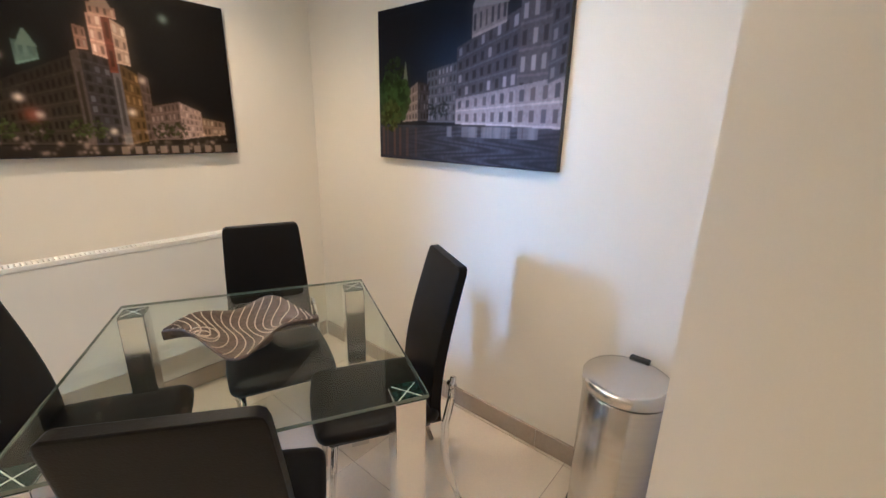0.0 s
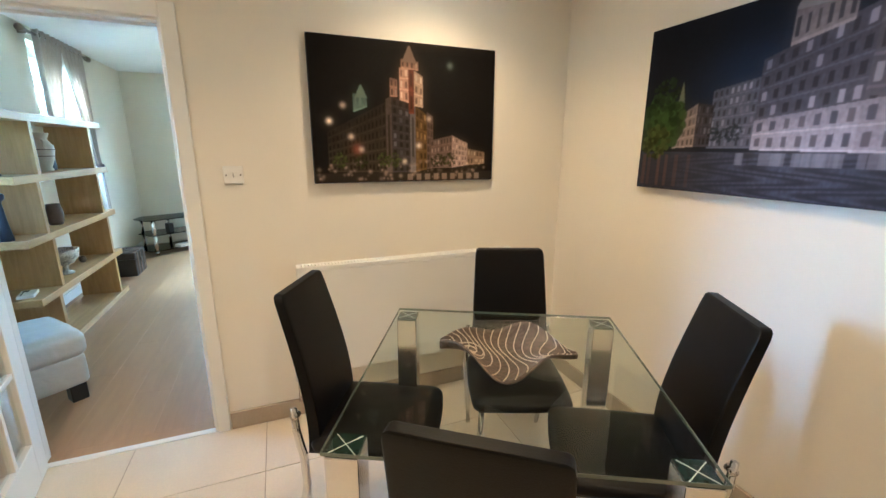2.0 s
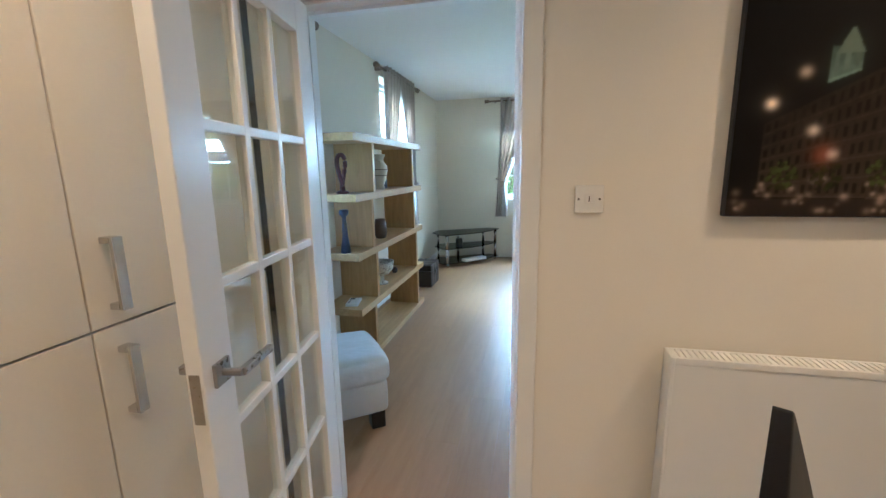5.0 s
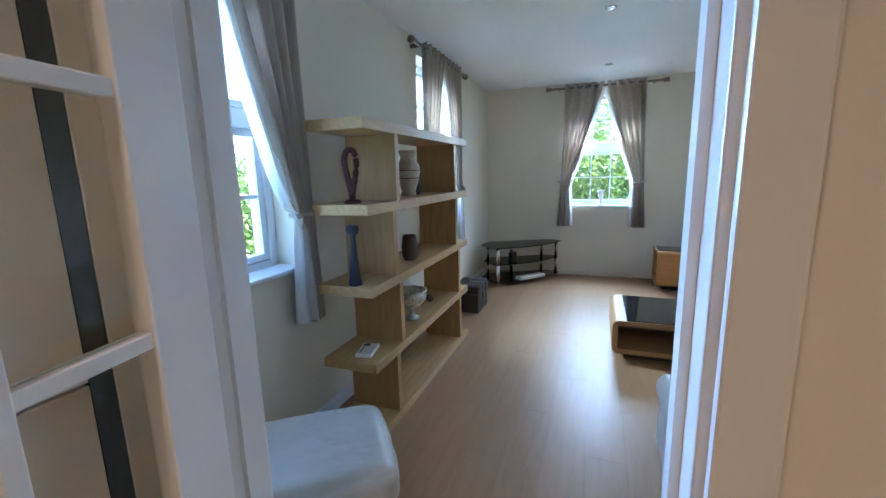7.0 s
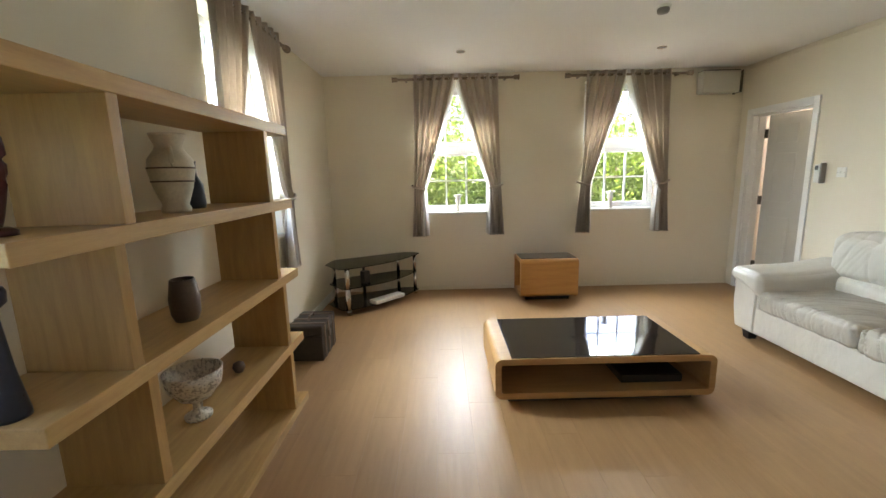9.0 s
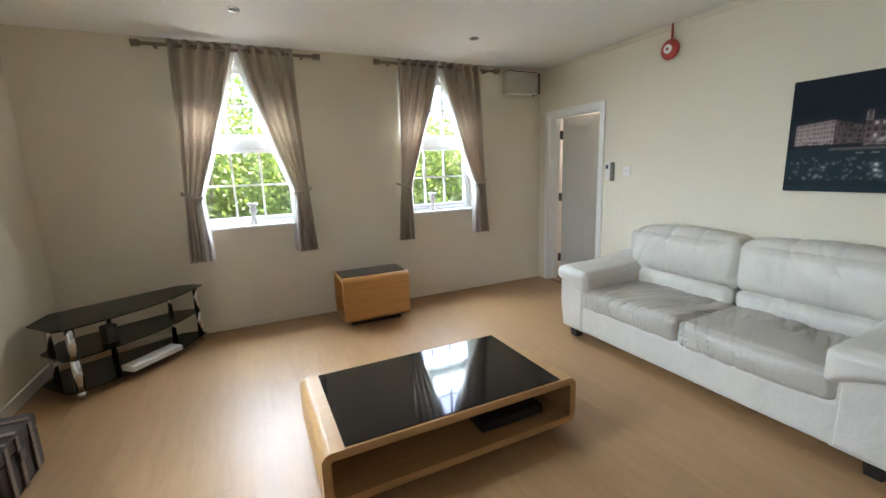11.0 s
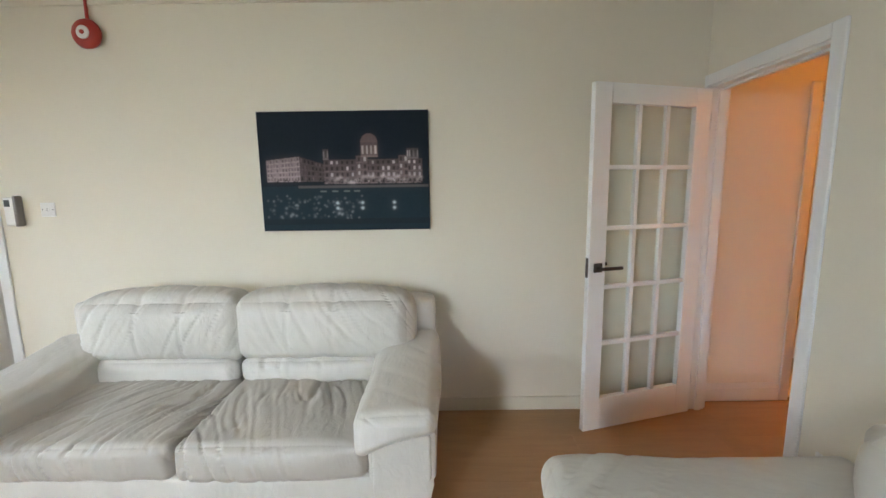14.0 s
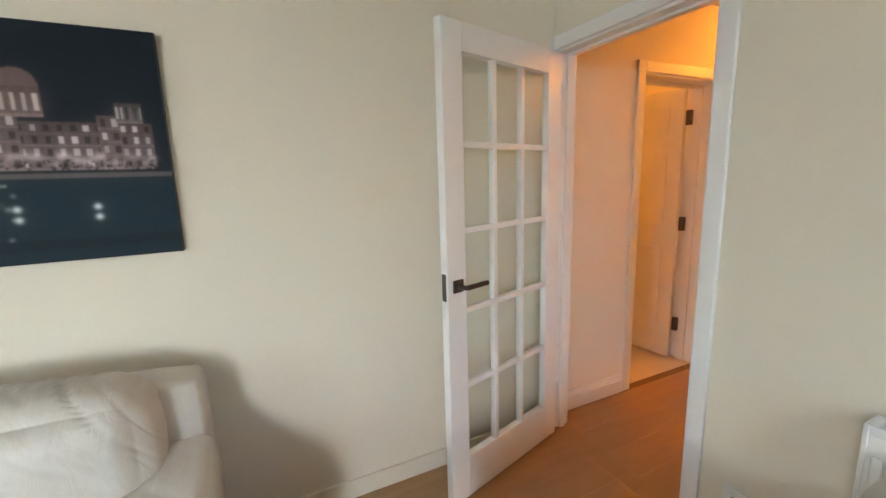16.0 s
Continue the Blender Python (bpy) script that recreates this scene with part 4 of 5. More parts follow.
        for k in range(120):
            u, v = rng.uniform(0.03, 0.6), rng.uniform(0.10, 0.30)
            lamp(u, v, rng.uniform(0.006, 0.012), (0.4, 0.42, 0.42), rng.uniform(0.03, 0.32))
        for u in (0.45, 0.60, 0.79):
            for v in (0.19, 0.235):
                lamp(u, v, 0.012, (0.6, 0.68, 0.68), 0.9)
        for u in (0.37, 0.44, 0.51, 0.57):
            fill((np.abs(U - u) < 0.018) & (np.abs(V - 0.335) < 0.006), (0.14, 0.17, 0.16), 0.8)
        fill((V < 0.10) & (V > 0.05), (0.014, 0.018, 0.021), 0.7)
    img = img * (0.85 + 0.3 * soft[..., None])
    spread = img.copy()
    for k in range(1, 9):
        step = k if k > 2 else 1
        spread = (2 * spread + np.roll(spread, step, 0) + np.roll(spread, -step, 0) + np.roll(spread, step, 1) + np.roll(spread, -step, 1)) / 6
        if k == 2:
            near = spread.copy()
    return np.clip(0.45 * img + 0.7 * near + 0.2 * spread, 0, 1)


def canvas_print(m, width, height, kind, label):
    """A stretched canvas. Local x to the right, y out of the wall to the viewer is negative, z up from the lower edge."""
    c = thing("canvas_picture", m, label, "picture", "night city canvases")
    part("canvas", boxed(0, width, -0.028, 0.0, 0, height, 0.003), "canvas", c)
    img = paint(kind)
    ny, nx = img.shape[:2]
    bm = bmesh.new()
    vs = [[bm.verts.new((0.003 + (width - 0.006) * i / (nx - 1), -0.0292, 0.003 + (height - 0.006) * j / (ny - 1))) for i in range(nx)] for j in range(ny)]
    for j in range(ny - 1):
        for i in range(nx - 1):
            bm.faces.new((vs[j][i], vs[j][i + 1], vs[j + 1][i + 1], vs[j + 1][i]))
    ob = part("print", bm, "print", c, "dark night photograph of lit city buildings")
    at = ob.data.color_attributes.new("ink", "FLOAT_COLOR", "POINT")
    at.data.foreach_set("color", np.concatenate([img, np.ones((ny, nx, 1))], 2).reshape(-1))


canvas_print(pose(EAST_K + 0.004, 0.175, 1.294, 0, 0, 90), 1.0, 0.70, "tower", "canvas of a floodlit clock tower at night above the radiator")
canvas_print(pose(-1.577, KN, 1.29, 0, 0, 0), 1.02, 0.70, "avenue", "canvas of a pale stone building and wet street at night")
canvas_print(pose(-4.982, NORTH, 1.195, 0, 0, 0), 1.008, 0.70, "river", "canvas of a domed waterfront building at night above the sofa")


# ---- living room: sofas and ottoman ----
def arm_block(bm, sx, h, aw, y0, y1, z0, z1, inset):
    """An arm's body: straight inside, stepping out on the outside above knee height, with a rounded shoulder."""
    i = inset
    pts = [(h - aw + i, z0 + i), (h - 0.034 - i, z0 + i), (h - 0.031 - i, z0 + 0.14), (h - 0.020 - i, z0 + 0.185), (h - i, z0 + 0.215), (h - i, z1 - 0.075),
           (h - 0.016 - i, z1 - 0.032 - i), (h - 0.05 - i, z1 - i), (h - aw + 0.075 + i, z1 - i), (h - aw + 0.024 + i, z1 - 0.022 - i), (h - aw + i, z1 - 0.075)]
    a = [bm.verts.new((sx * x, y0, z)) for x, z in pts]
    b = [bm.verts.new((sx * x, y1, z)) for x, z in pts]
    n = len(pts)
    front = bm.faces.new(a)
    bm.faces.new(b)
    for k in range(n):
        bm.faces.new((a[k], a[(k + 1) % n], b[(k + 1) % n], b[k]))
    bmesh.ops.bevel(bm, geom=list(front.edges), offset=0.012, segments=3, affect="EDGES", profile=0.5)
    return bm


def sofa(m, width, label, seed, D=0.93, top=0.875, arm_top=0.60, rise=0.075, back_in=0.05, puff=0.0, slump=0.0):
    """A two-seat leather sofa with puffed arms. Local x along it, y from the front (0) to the back, z up."""
    s = thing("sofa", m, label, "sofa", "white leather sofas")
    h, aw = width / 2, 0.27
    part("base", pillow(bmesh.new(), -h + 0.06, h - 0.06, 0.012, D - 0.05, 0.085, 0.31, 0.02, 0.003, 0.004, 16, seed), "leather", s, smooth=True)
    part("back_frame", pillow(bmesh.new(), -h + 0.055, h - 0.055 + 0.6 * slump, D - 0.20, D, 0.12, top - 0.05, 0.05, 0.01, 0.008, 16, seed + 2), "leather", s, smooth=True)
    for k, sx in enumerate((-1, 1)):
        arm = part("arm", arm_block(bmesh.new(), sx, h, aw, 0.012, D - 0.06, 0.085, arm_top - 0.05, 0.0), "leather", s)
        part("arm_front", arm_block(bmesh.new(), sx, h, aw, -0.003, 0.03, 0.085, arm_top - 0.05, 0.018), "leather", arm, "stitched front panel")
        x0, x1 = sorted((sx * (h + 0.012), sx * (h - aw - 0.045)))
        pad = pillow(bmesh.new(), x0, x1, -0.035, D - 0.16, arm_top - 0.115, arm_top, 0.052, 0.016, 0.018, 54, seed + 7 + k, 3.4, (0.5, 0.85, 0.1))
        for v in pad.verts:
            inside = (h + 0.012 - sx * v.co.x) / (aw + 0.057)
            if v.co.z < arm_top - 0.05:
                v.co.z -= 0.085 * inside ** 2
            v.co.z += rise * max(0.0, (v.co.y - 0.25) / (D - 0.39)) ** 1.6 + puff * math.exp(-((v.co.y - 0.12) / 0.2) ** 2) - 0.018 * inside ** 3
        part("arm_pad", pad, "leather", arm, smooth=True)
        a0, a1 = sorted((sx * 0.003, sx * (h - aw - 0.004)))
        part("seat_cushion", pillow(bmesh.new(), a0, a1, 0.0, D - 0.26, 0.288, 0.452, 0.038, 0.026, 0.042, 92, seed + 11 + 3 * k, 4.8, (0.95, 0.42 * sx, 0.25)), "worn_leather", s, "worn creased seat cushion", smooth=True)
        back = pillow(bmesh.new(), a0 - 0.02 - (back_in if sx < 0 else 0), a1 + 0.02 + (back_in + slump if sx > 0 else 0), D - 0.36, D - 0.10, 0.54, top, 0.075, 0.045, 0.018, 84, seed + 17 + 3 * k, 3.4, (0.75, 0.2, 0.55 * sx))
        pads = pillow(bmesh.new(), a0 + 0.01, a1 - 0.01, D - 0.37, D - 0.18, 0.42, 0.565, 0.05, 0.02, 0.026, 64, seed + 23 + k, 4.6, (0.95, 0.1, 0.2))
        seams = [a0 + (a1 - a0) * q for q in (0.36, 0.66)]
        for v in (*back.verts, *pads.verts):
            if v.co.y < D - 0.22:
                v.co.y += sum(0.007 * math.exp(-((v.co.x - q) / 0.008) ** 2) for q in seams)
            if v.co.z > top - 0.06:
                v.co.z -= sum(0.009 * math.exp(-((v.co.x - q) / 0.02) ** 2) for q in seams)
        b = part("back_cushion", back, "leather", s, smooth=True)
        part("lumbar_pad", pads, "leather", b, smooth=True)
        for y in (0.09, D - 0.1):
            foot = boxed(sx * (h - 0.12) - 0.042, sx * (h - 0.12) + 0.042, y - 0.042, y + 0.042, 0.0, 0.09, 0.005)
            for v in foot.verts:
                if v.co.z < 0.02:
                    v.co.x += 0.22 * (sx * (h - 0.12) - v.co.x)
                    v.co.y += 0.22 * (y - v.co.y)
            part("foot", foot, "black", s, "dark wooden foot")
    return s


sofa(pose(-4.985, 1.79, 0), 2.10, "white leather two-seat sofa with creased cushions against the wall", 1.3, 0.93, 0.89, slump=0.07)
sofa(pose(-3.55, 0.645, 0, 0, 0, -90), 1.79, "white leather two-seat sofa with its back to the radiator", 9.7, 1.12, 0.775, 0.575, 0.0, 0.07, 0.02)


def ottoman(m):
    o = thing("ottoman", m, "white leather ottoman with black feet beside the doorway", "ottoman")
    part("body", pillow(bmesh.new(), 0, 0.47, 0, 0.60, 0.10, 0.30, 0.03, 0.006, 0.006, 16, 3.1), "leather", o, smooth=True)
    part("top_cushion", pillow(bmesh.new(), -0.012, 0.482, -0.012, 0.612, 0.27, 0.435, 0.055, 0.022, 0.01, 24, 4.2, 4.0), "leather", o, smooth=True)
    for x in (0.06, 0.41):
        for y in (0.06, 0.54):
            part("foot", boxed(x - 0.04, x + 0.04, y - 0.04, y + 0.04, 0, 0.105, 0.006), "black", o, "black wooden foot")


ottoman(pose(-2.855, -1.135, 0, 0, 0, 217.5))


# ---- living room: tables ----
def loop_outline(w, h, r, n=6):
    pts = []
    for cx, cy, a in ((w - r, h - r, 0), (r, h - r, 90), (r, r, 180), (w - r, r, 270)):
        pts += [(cx + r * math.cos(radians(a + 90 * k / n)), cy + r * math.sin(radians(a + 90 * k / n))) for k in range(n + 1)]
    return pts


def hoop(bm, length, w, h, r, wall_t):
    """A rounded rectangular tube along local y: width w in x, height h in z."""
    outer, inner = loop_outline(w, h, r), loop_outline(w - 2 * wall_t, h - 2 * wall_t, max(0.012, r - wall_t))
    inner = [(x + wall_t, z + wall_t) for x, z in inner]
    n = len(outer)
    rings = [[bm.verts.new((x, y, z)) for x, z in pts] for y in (0, length) for pts in (outer, inner)]
    for a, b in ((0, 2), (1, 3), (0, 1), (2, 3)):
        for i in range(n):
            bm.faces.new((rings[a][i], rings[a][(i + 1) % n], rings[b][(i + 1) % n], rings[b][i]))
    return bm


def hoop_table(name, m, width, depth, height, glass_in, wood_name, inside, label):
    """A low table made of one bent wooden hoop with a black glass top. Local x is its width, y its depth."""
    t = thing(name, m, label, "table", "oak and black glass tables")
    z0 = 0.055
    part("hoop", hoop(bmesh.new(), depth, width, height - z0, 0.045, 0.038), wood_name, t, at=pose(0, 0, z0), smooth=False)
    part("glass_top", boxed(glass_in, width - glass_in, 0.012, depth - 0.012, height, height + 0.006, 0.002), "black_glass", t, "glossy black glass panel")
    part("plinth", boxed(0.09, width - 0.09, 0.07, depth - 0.07, 0, z0, 0.004), "black", t, "dark recessed base")
    # Panel that darkens the hoop's interior: shade by colour, added in the side table.
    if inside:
        part("partition", boxed(0.042, width - 0.042, depth * 0.62, depth * 0.62 + 0.02, z0 + 0.042, height - 0.042), "shade_oak", t, "wooden middle panel coloured dark for the shade inside")
    return t


hoop_table("coffee_table", pose(-4.945, -0.375, 0, 0, 0, 90), 1.325, 0.70, 0.312, 0.098, "table_oak", True, "low oak coffee table with glossy black glass top")
tagged(part("media_box", boxed(-5.33, -5.03, 0.42, 0.80, 0.099, 0.150, 0.004), "black"), "flat black media box inside the coffee table", "media box")
hoop_table("side_table", pose(-7.44, 0.17, 0, 0, 0, 0), 0.42, 0.63, 0.475, 0.06, "orange_oak", True, "honey oak side table with black glass top by the window wall")


# ---- living room: television stand ----
def tv_stand():
    t = thing("television_stand", pose(-7.15, -1.52, 0), "empty corner television stand of smoked glass and chrome", "television stand")
    ox, oy = -7.15, -1.52

    def outline(k):
        pts = [(-6.93, -1.93), (-6.70, -1.73)]
        for q in range(9):
            u = q / 8
            bx, by = -6.70 + (-7.50 + 6.70) * u, -1.66 + (-0.96 + 1.66) * u
            bow = 0.10 * math.sin(math.pi * u)
            pts.append((bx + bow * 0.66, by + bow * 0.75))
        pts += [(-7.56, -1.02), (-7.58, -1.16), (-7.18, -1.90)]
        cx, cy = -7.17, -1.5
        return [((x - cx) * k + cx - ox, (y - cy) * k + cy - oy) for x, y in pts]

    for z, k in ((0.485, 1.0), (0.27, 0.93), (0.05, 0.97)):
        part("shelf", prism(bmesh.new(), outline(k), z, z + 0.010), "smoke_glass", t, "smoked glass shelf")
    for x, y, r in ((-6.735, -1.655, 0.026), (-7.49, -1.02, 0.022), (-7.0, -1.86, 0.02), (-7.50, -1.22, 0.02), (-7.30, -1.60, 0.02)):
        leg = bmesh.new()
        for z0, z1 in ((0.0, 0.05), (0.06, 0.27), (0.28, 0.485)):
            lathe(leg, [(r, z0), (r, z1)], 16, (x - ox, y - oy))
        part("leg", leg, "chrome", t, "chrome leg", smooth=True)
    return t


tv_stand()
tagged(part("set_top_box", boxed(-0.2, 0.2, -0.06, 0.06, 0, 0.04, 0.004), "white_plastic", at=pose(-7.05, -1.30, 0.06, 0, 0, 137)), "slim pale set-top box on the lowest glass shelf", "set-top box")
tagged(part("speaker", boxed(-0.04, 0.04, -0.04, 0.04, 0, 0.13, 0.01), "black", at=pose(-6.98, -1.52, 0.28, 0, 0, 137)), "small black speaker on the glass shelf", "speaker")


# ---- living room: trunk ----
def trunk():
    t = thing("trunk", pose(-6.04, -1.885, 0), "dark brown strapped trunk on the floor by the wall", "trunk")
    part("body", boxed(0, 0.385, 0, 0.265, 0, 0.20, 0.008), M["trunk"], t)
    part("lid", boxed(-0.004, 0.389, -0.004, 0.269, 0.204, 0.285, 0.016), M["trunk"], t)
    for x in (0.07, 0.20, 0.30):
        b = bmesh.new()
        box(b, x, x + 0.03, 0.269, 0.276, 0.01, 0.27, 0.002)
        box(b, x, x + 0.03, 0.0, 0.276, 0.285, 0.291, 0.002)
        part("strap", b, M["strap"], t, "pale worn leather strap")
    part("buckle", boxed(0.19, 0.24, 0.276, 0.284, 0.15, 0.20, 0.002), "dark_metal", t)
    part("handle", tube(bmesh.new(), [(0.12, 0.13, 0.285), (0.14, 0.13, 0.315), (0.24, 0.13, 0.315), (0.26, 0.13, 0.285)], 0.008, 8), M["strap"], t)


M["trunk"] = surface("worn_brown_leather", (0.035, 0.024, 0.018), 0.55, vary=0.4, scale=10, bump=0.15)
M["strap"] = surface("pale_worn_strap", (0.17, 0.13, 0.10), 0.6, vary=0.3, scale=12, bump=0.15)
trunk()


# ---- living room: bookshelf ----
SHELF_Z = [(0.0, 0.05), (0.405, 0.457), (0.815, 0.867), (1.232, 1.285), (1.645, 1.70)]
SHELF_Y = (-1.885, -1.562)


def bookshelf():
    b = thing("shelf_unit", pose(-4.3, -1.72, 0), "open oak shelf unit with five thick boards", "shelf unit")
    o = Vector((-4.3, -1.72, 0))
    for k, (z0, z1) in enumerate(SHELF_Z):
        part("board", boxed(-5.115 - o.x, -3.485 - o.x, SHELF_Y[0] - o.y, SHELF_Y[1] - o.y, z0, z1, 0.003), "oak", b)
    for (near, far), (lo, hi) in zip(((-3.74, -4.90), (-3.81, -4.885), (-3.765, -4.83), (-3.82, -4.82)), zip(SHELF_Z, SHELF_Z[1:])):
        for x in (near, far):
            part("upright", boxed(x - 0.042 - o.x, x - o.x, SHELF_Y[0] + 0.004 - o.y, SHELF_Y[1] - 0.006 - o.y, lo[1], hi[0], 0.002), "oak_up", b)


bookshelf()


def turned(name, m, profile, material, label, category, seg=28):
    return tagged(part(name, lathe(bmesh.new(), profile, seg), material, at=m, smooth=True), label, category)


def with_profile(name, m, body, material, label, category, extra=()):
    t = thing(name, m, label, category)
    part("body", lathe(bmesh.new(), body, 28), material, t, smooth=True)
    for n, bm, mat_name, lab in extra:
        part(n, bm, mat_name, t, lab, smooth=True)
    return t


M["stoneware"] = surface("cream_stoneware", (0.60, 0.54, 0.42), 0.5, vary=0.15, scale=14, bump=0.08)
M["brown_clay"] = surface("brown_clay", (0.11, 0.07, 0.05), 0.5, vary=0.2, scale=18, bump=0.1)
M["navy"] = surface("dark_blue_glaze", (0.015, 0.02, 0.04), 0.3, vary=0.2)
M["plum"] = surface("dark_red_resin", (0.09, 0.02, 0.025), 0.35, vary=0.25)
M["dull_casing"] = surface("dull_casing", (0.50, 0.47, 0.40), 0.5, vary=0.05, bump=0.02)
M["silver_bowl"] = surface("silvered_mosaic", (0.62, 0.60, 0.56), 0.28, 0.35, vary=0.3, scale=40, bump=0.4, fine=120)
TB, T2, T3, T4 = [z[1] for z in SHELF_Z[1:4]] + [0.05]
handles = []
for s in (-1, 1):
    handles.append(("handle", tube(bmesh.new(), [(s * 0.045, 0, 0.24), (s * 0.085, 0, 0.235), (s * 0.09, 0, 0.19), (s * 0.07, 0, 0.165)], 0.008, 8), M["stoneware"], ""))
bands = [("band", lathe(bmesh.new(), [(r + 0.0015, z), (r + 0.0015, z + 0.006)], 28), M["brown_clay"], "dark painted band") for r, z in ((0.0795, 0.165), (0.0725, 0.115))]
with_profile("vase", pose(-4.26, -1.70, T3, 0, 0, 35), [(0.05, 0), (0.052, 0.012), (0.045, 0.03), (0.065, 0.09), (0.08, 0.16), (0.076, 0.2), (0.05, 0.235), (0.046, 0.25), (0.06, 0.285), (0.062, 0.295), (0.05, 0.296)],
             M["stoneware"], "cream stoneware vase with handles and dark bands on the shelf", "vase", handles + bands)
turned("bottle", pose(-4.46, -1.74, T3), [(0.035, 0), (0.04, 0.02), (0.036, 0.1), (0.016, 0.14), (0.014, 0.19), (0.018, 0.2)], M["navy"], "small dark bottle on the oak shelf", "bottle")
turned("candlestick", pose(-3.535, -1.685, T2), [(0.036, 0), (0.036, 0.01), (0.022, 0.12), (0.014, 0.245), (0.016, 0.26), (0.032, 0.275), (0.034, 0.3), (0.03, 0.31)], M["navy"], "dark blue turned candlestick on the shelf", "candlestick")
turned("beaker", pose(-4.20, -1.68, T2), [(0.04, 0), (0.052, 0.03), (0.055, 0.09), (0.043, 0.165), (0.038, 0.165), (0.045, 0.1)], M["brown_clay"], "brown clay beaker on the shelf", "beaker")
turned("bowl", pose(-4.19, -1.68, TB), [(0.05, 0), (0.052, 0.012), (0.018, 0.03), (0.018, 0.07), (0.06, 0.09), (0.098, 0.14), (0.108, 0.205), (0.1, 0.205), (0.088, 0.145), (0.04, 0.1)], M["silver_bowl"], "silvered footed bowl on the shelf", "bowl")
turned("ornament_ball", pose(-4.57, -1.70, TB), [(0.004, 0), (0.02, 0.006), (0.03, 0.03), (0.024, 0.05), (0.006, 0.06)], M["brown_clay"], "small brown ornament ball on the shelf", "ornament")


def sculpture():
    t = thing("sculpture", pose(-3.61, -1.72, T3), "dark red twisted loop sculpture on the shelf", "sculpture")
    b = bmesh.new()
    pts = []
    for k in range(37):
        a = 2 * math.pi * k / 36
        pts.append((0.055 * math.sin(a) * (1 - 0.55 * (0.5 - 0.5 * math.cos(a))), 0.02 * math.sin(2 * a), 0.018 + 0.255 * (0.5 - 0.5 * math.cos(a))))
    tube(b, pts, 0.016, 10)
    part("figure", b, M["plum"], t, smooth=True)
    part("foot", lathe(bmesh.new(), [(0.045, 0), (0.045, 0.012), (0.03, 0.02)], 20), M["plum"], t, smooth=True)


sculpture()


def note_box():
    t = thing("notepad", pose(-3.62, -1.69, TB, 0, 0, 12), "white notepad with dark printed marks on the shelf", "notepad")
    part("page_block", boxed(-0.075, 0.075, -0.045, 0.045, 0, 0.022, 0.003), "white_plastic", t)
    part("mark", boxed(-0.065, -0.03, -0.035, 0.0, 0.022, 0.0225), "black", t)
    part("mark", boxed(-0.02, 0.06, -0.03, -0.022, 0.022, 0.0225), "black", t)


note_box()


def boot_ornament():
    t = thing("ornament", pose(-5.01, -1.72, T3, 0, 0, 20), "black curved ornament at the end of the shelf", "ornament")
    part("body", tube(bmesh.new(), [(0, 0, 0.0), (0.005, 0, 0.06), (0.0, 0, 0.13), (-0.015, 0, 0.17)], [0.045, 0.05, 0.04, 0.018], 16), M["navy"], t, smooth=True)
    part("toe", pillow(bmesh.new(), -0.11, 0.02, -0.035, 0.035, 0, 0.05, 0.022, 0.0, 0.0, 6), M["navy"], t, smooth=True)


boot_ornament()
for x, y in ((-7.715, -0.476), (-7.715, 1.385)):
    turned("sill_vase", pose(x, y, WIN_Z[0] + 0.024), [(0.05, 0), (0.05, 0.012), (0.022, 0.03), (0.02, 0.09), (0.04, 0.13), (0.024, 0.16), (0.055, 0.2), (0.05, 0.2)], "white_plastic", "white ceramic vase on the window sill", "vase")
turned("glass_dish", pose(-5.86, -2.07, WIN_Z[0] + 0.024), [(0.05, 0), (0.06, 0.03), (0.055, 0.09), (0.065, 0.11), (0.06, 0.11)], M["silver_bowl"], "small silvered dish on the window sill", "dish")


# ---- living room: wall and ceiling fittings ----
def plate(m, label, category, rocker=True):
    """A switch or socket plate. Local x across, y into the wall, z up, centred."""
    p = thing("wall_switch" if rocker else "wall_socket", m, label, category)
    part("plate", boxed(-0.043, 0.043, -0.009, 0.0, -0.043, 0.043, 0.003), "white_plastic", p)
    part("rocker", boxed(-0.013, 0.013, -0.012, -0.009, -0.013, 0.013, 0.001), "white_plastic", p)
    part("slot", boxed(-0.0015, 0.0015, -0.0125, -0.012, -0.009, 0.009), "dark_metal", p)
    for x in (-0.031, 0.031):
        part("screw", tube(bmesh.new(), [(x, -0.0105, 0), (x, -0.009, 0)], 0.0035, 10), "dark_metal", p)
    return p


def double_socket(m):
    p = thing("wall_socket", m, "white double socket low on the wall", "socket")
    part("plate", boxed(-0.073, 0.073, -0.009, 0.0, -0.043, 0.043, 0.003), "white_plastic", p)
    for x in (-0.038, 0.038):
        part("rocker", boxed(x - 0.006, x + 0.006, -0.012, -0.009, 0.015, 0.03), "white_plastic", p)
        for dx, dz in ((0, 0.003), (-0.011, -0.018), (0.011, -0.018)):
            part("slot", boxed(x + dx - 0.0035, x + dx + 0.0035, -0.0095, -0.009, dz - 0.004, dz + 0.004), "black", p)


plate(pose(-6.30, NORTH, 1.343), "white light switch beside the panelled door", "light switch")
plate(pose(EAST_K + 0.004, -0.191, 1.343, 0, 0, 90), "white fused switch plate beside the doorway", "light switch")
double_socket(pose(EAST_L, 1.82, 0.285, 0, 0, -90))


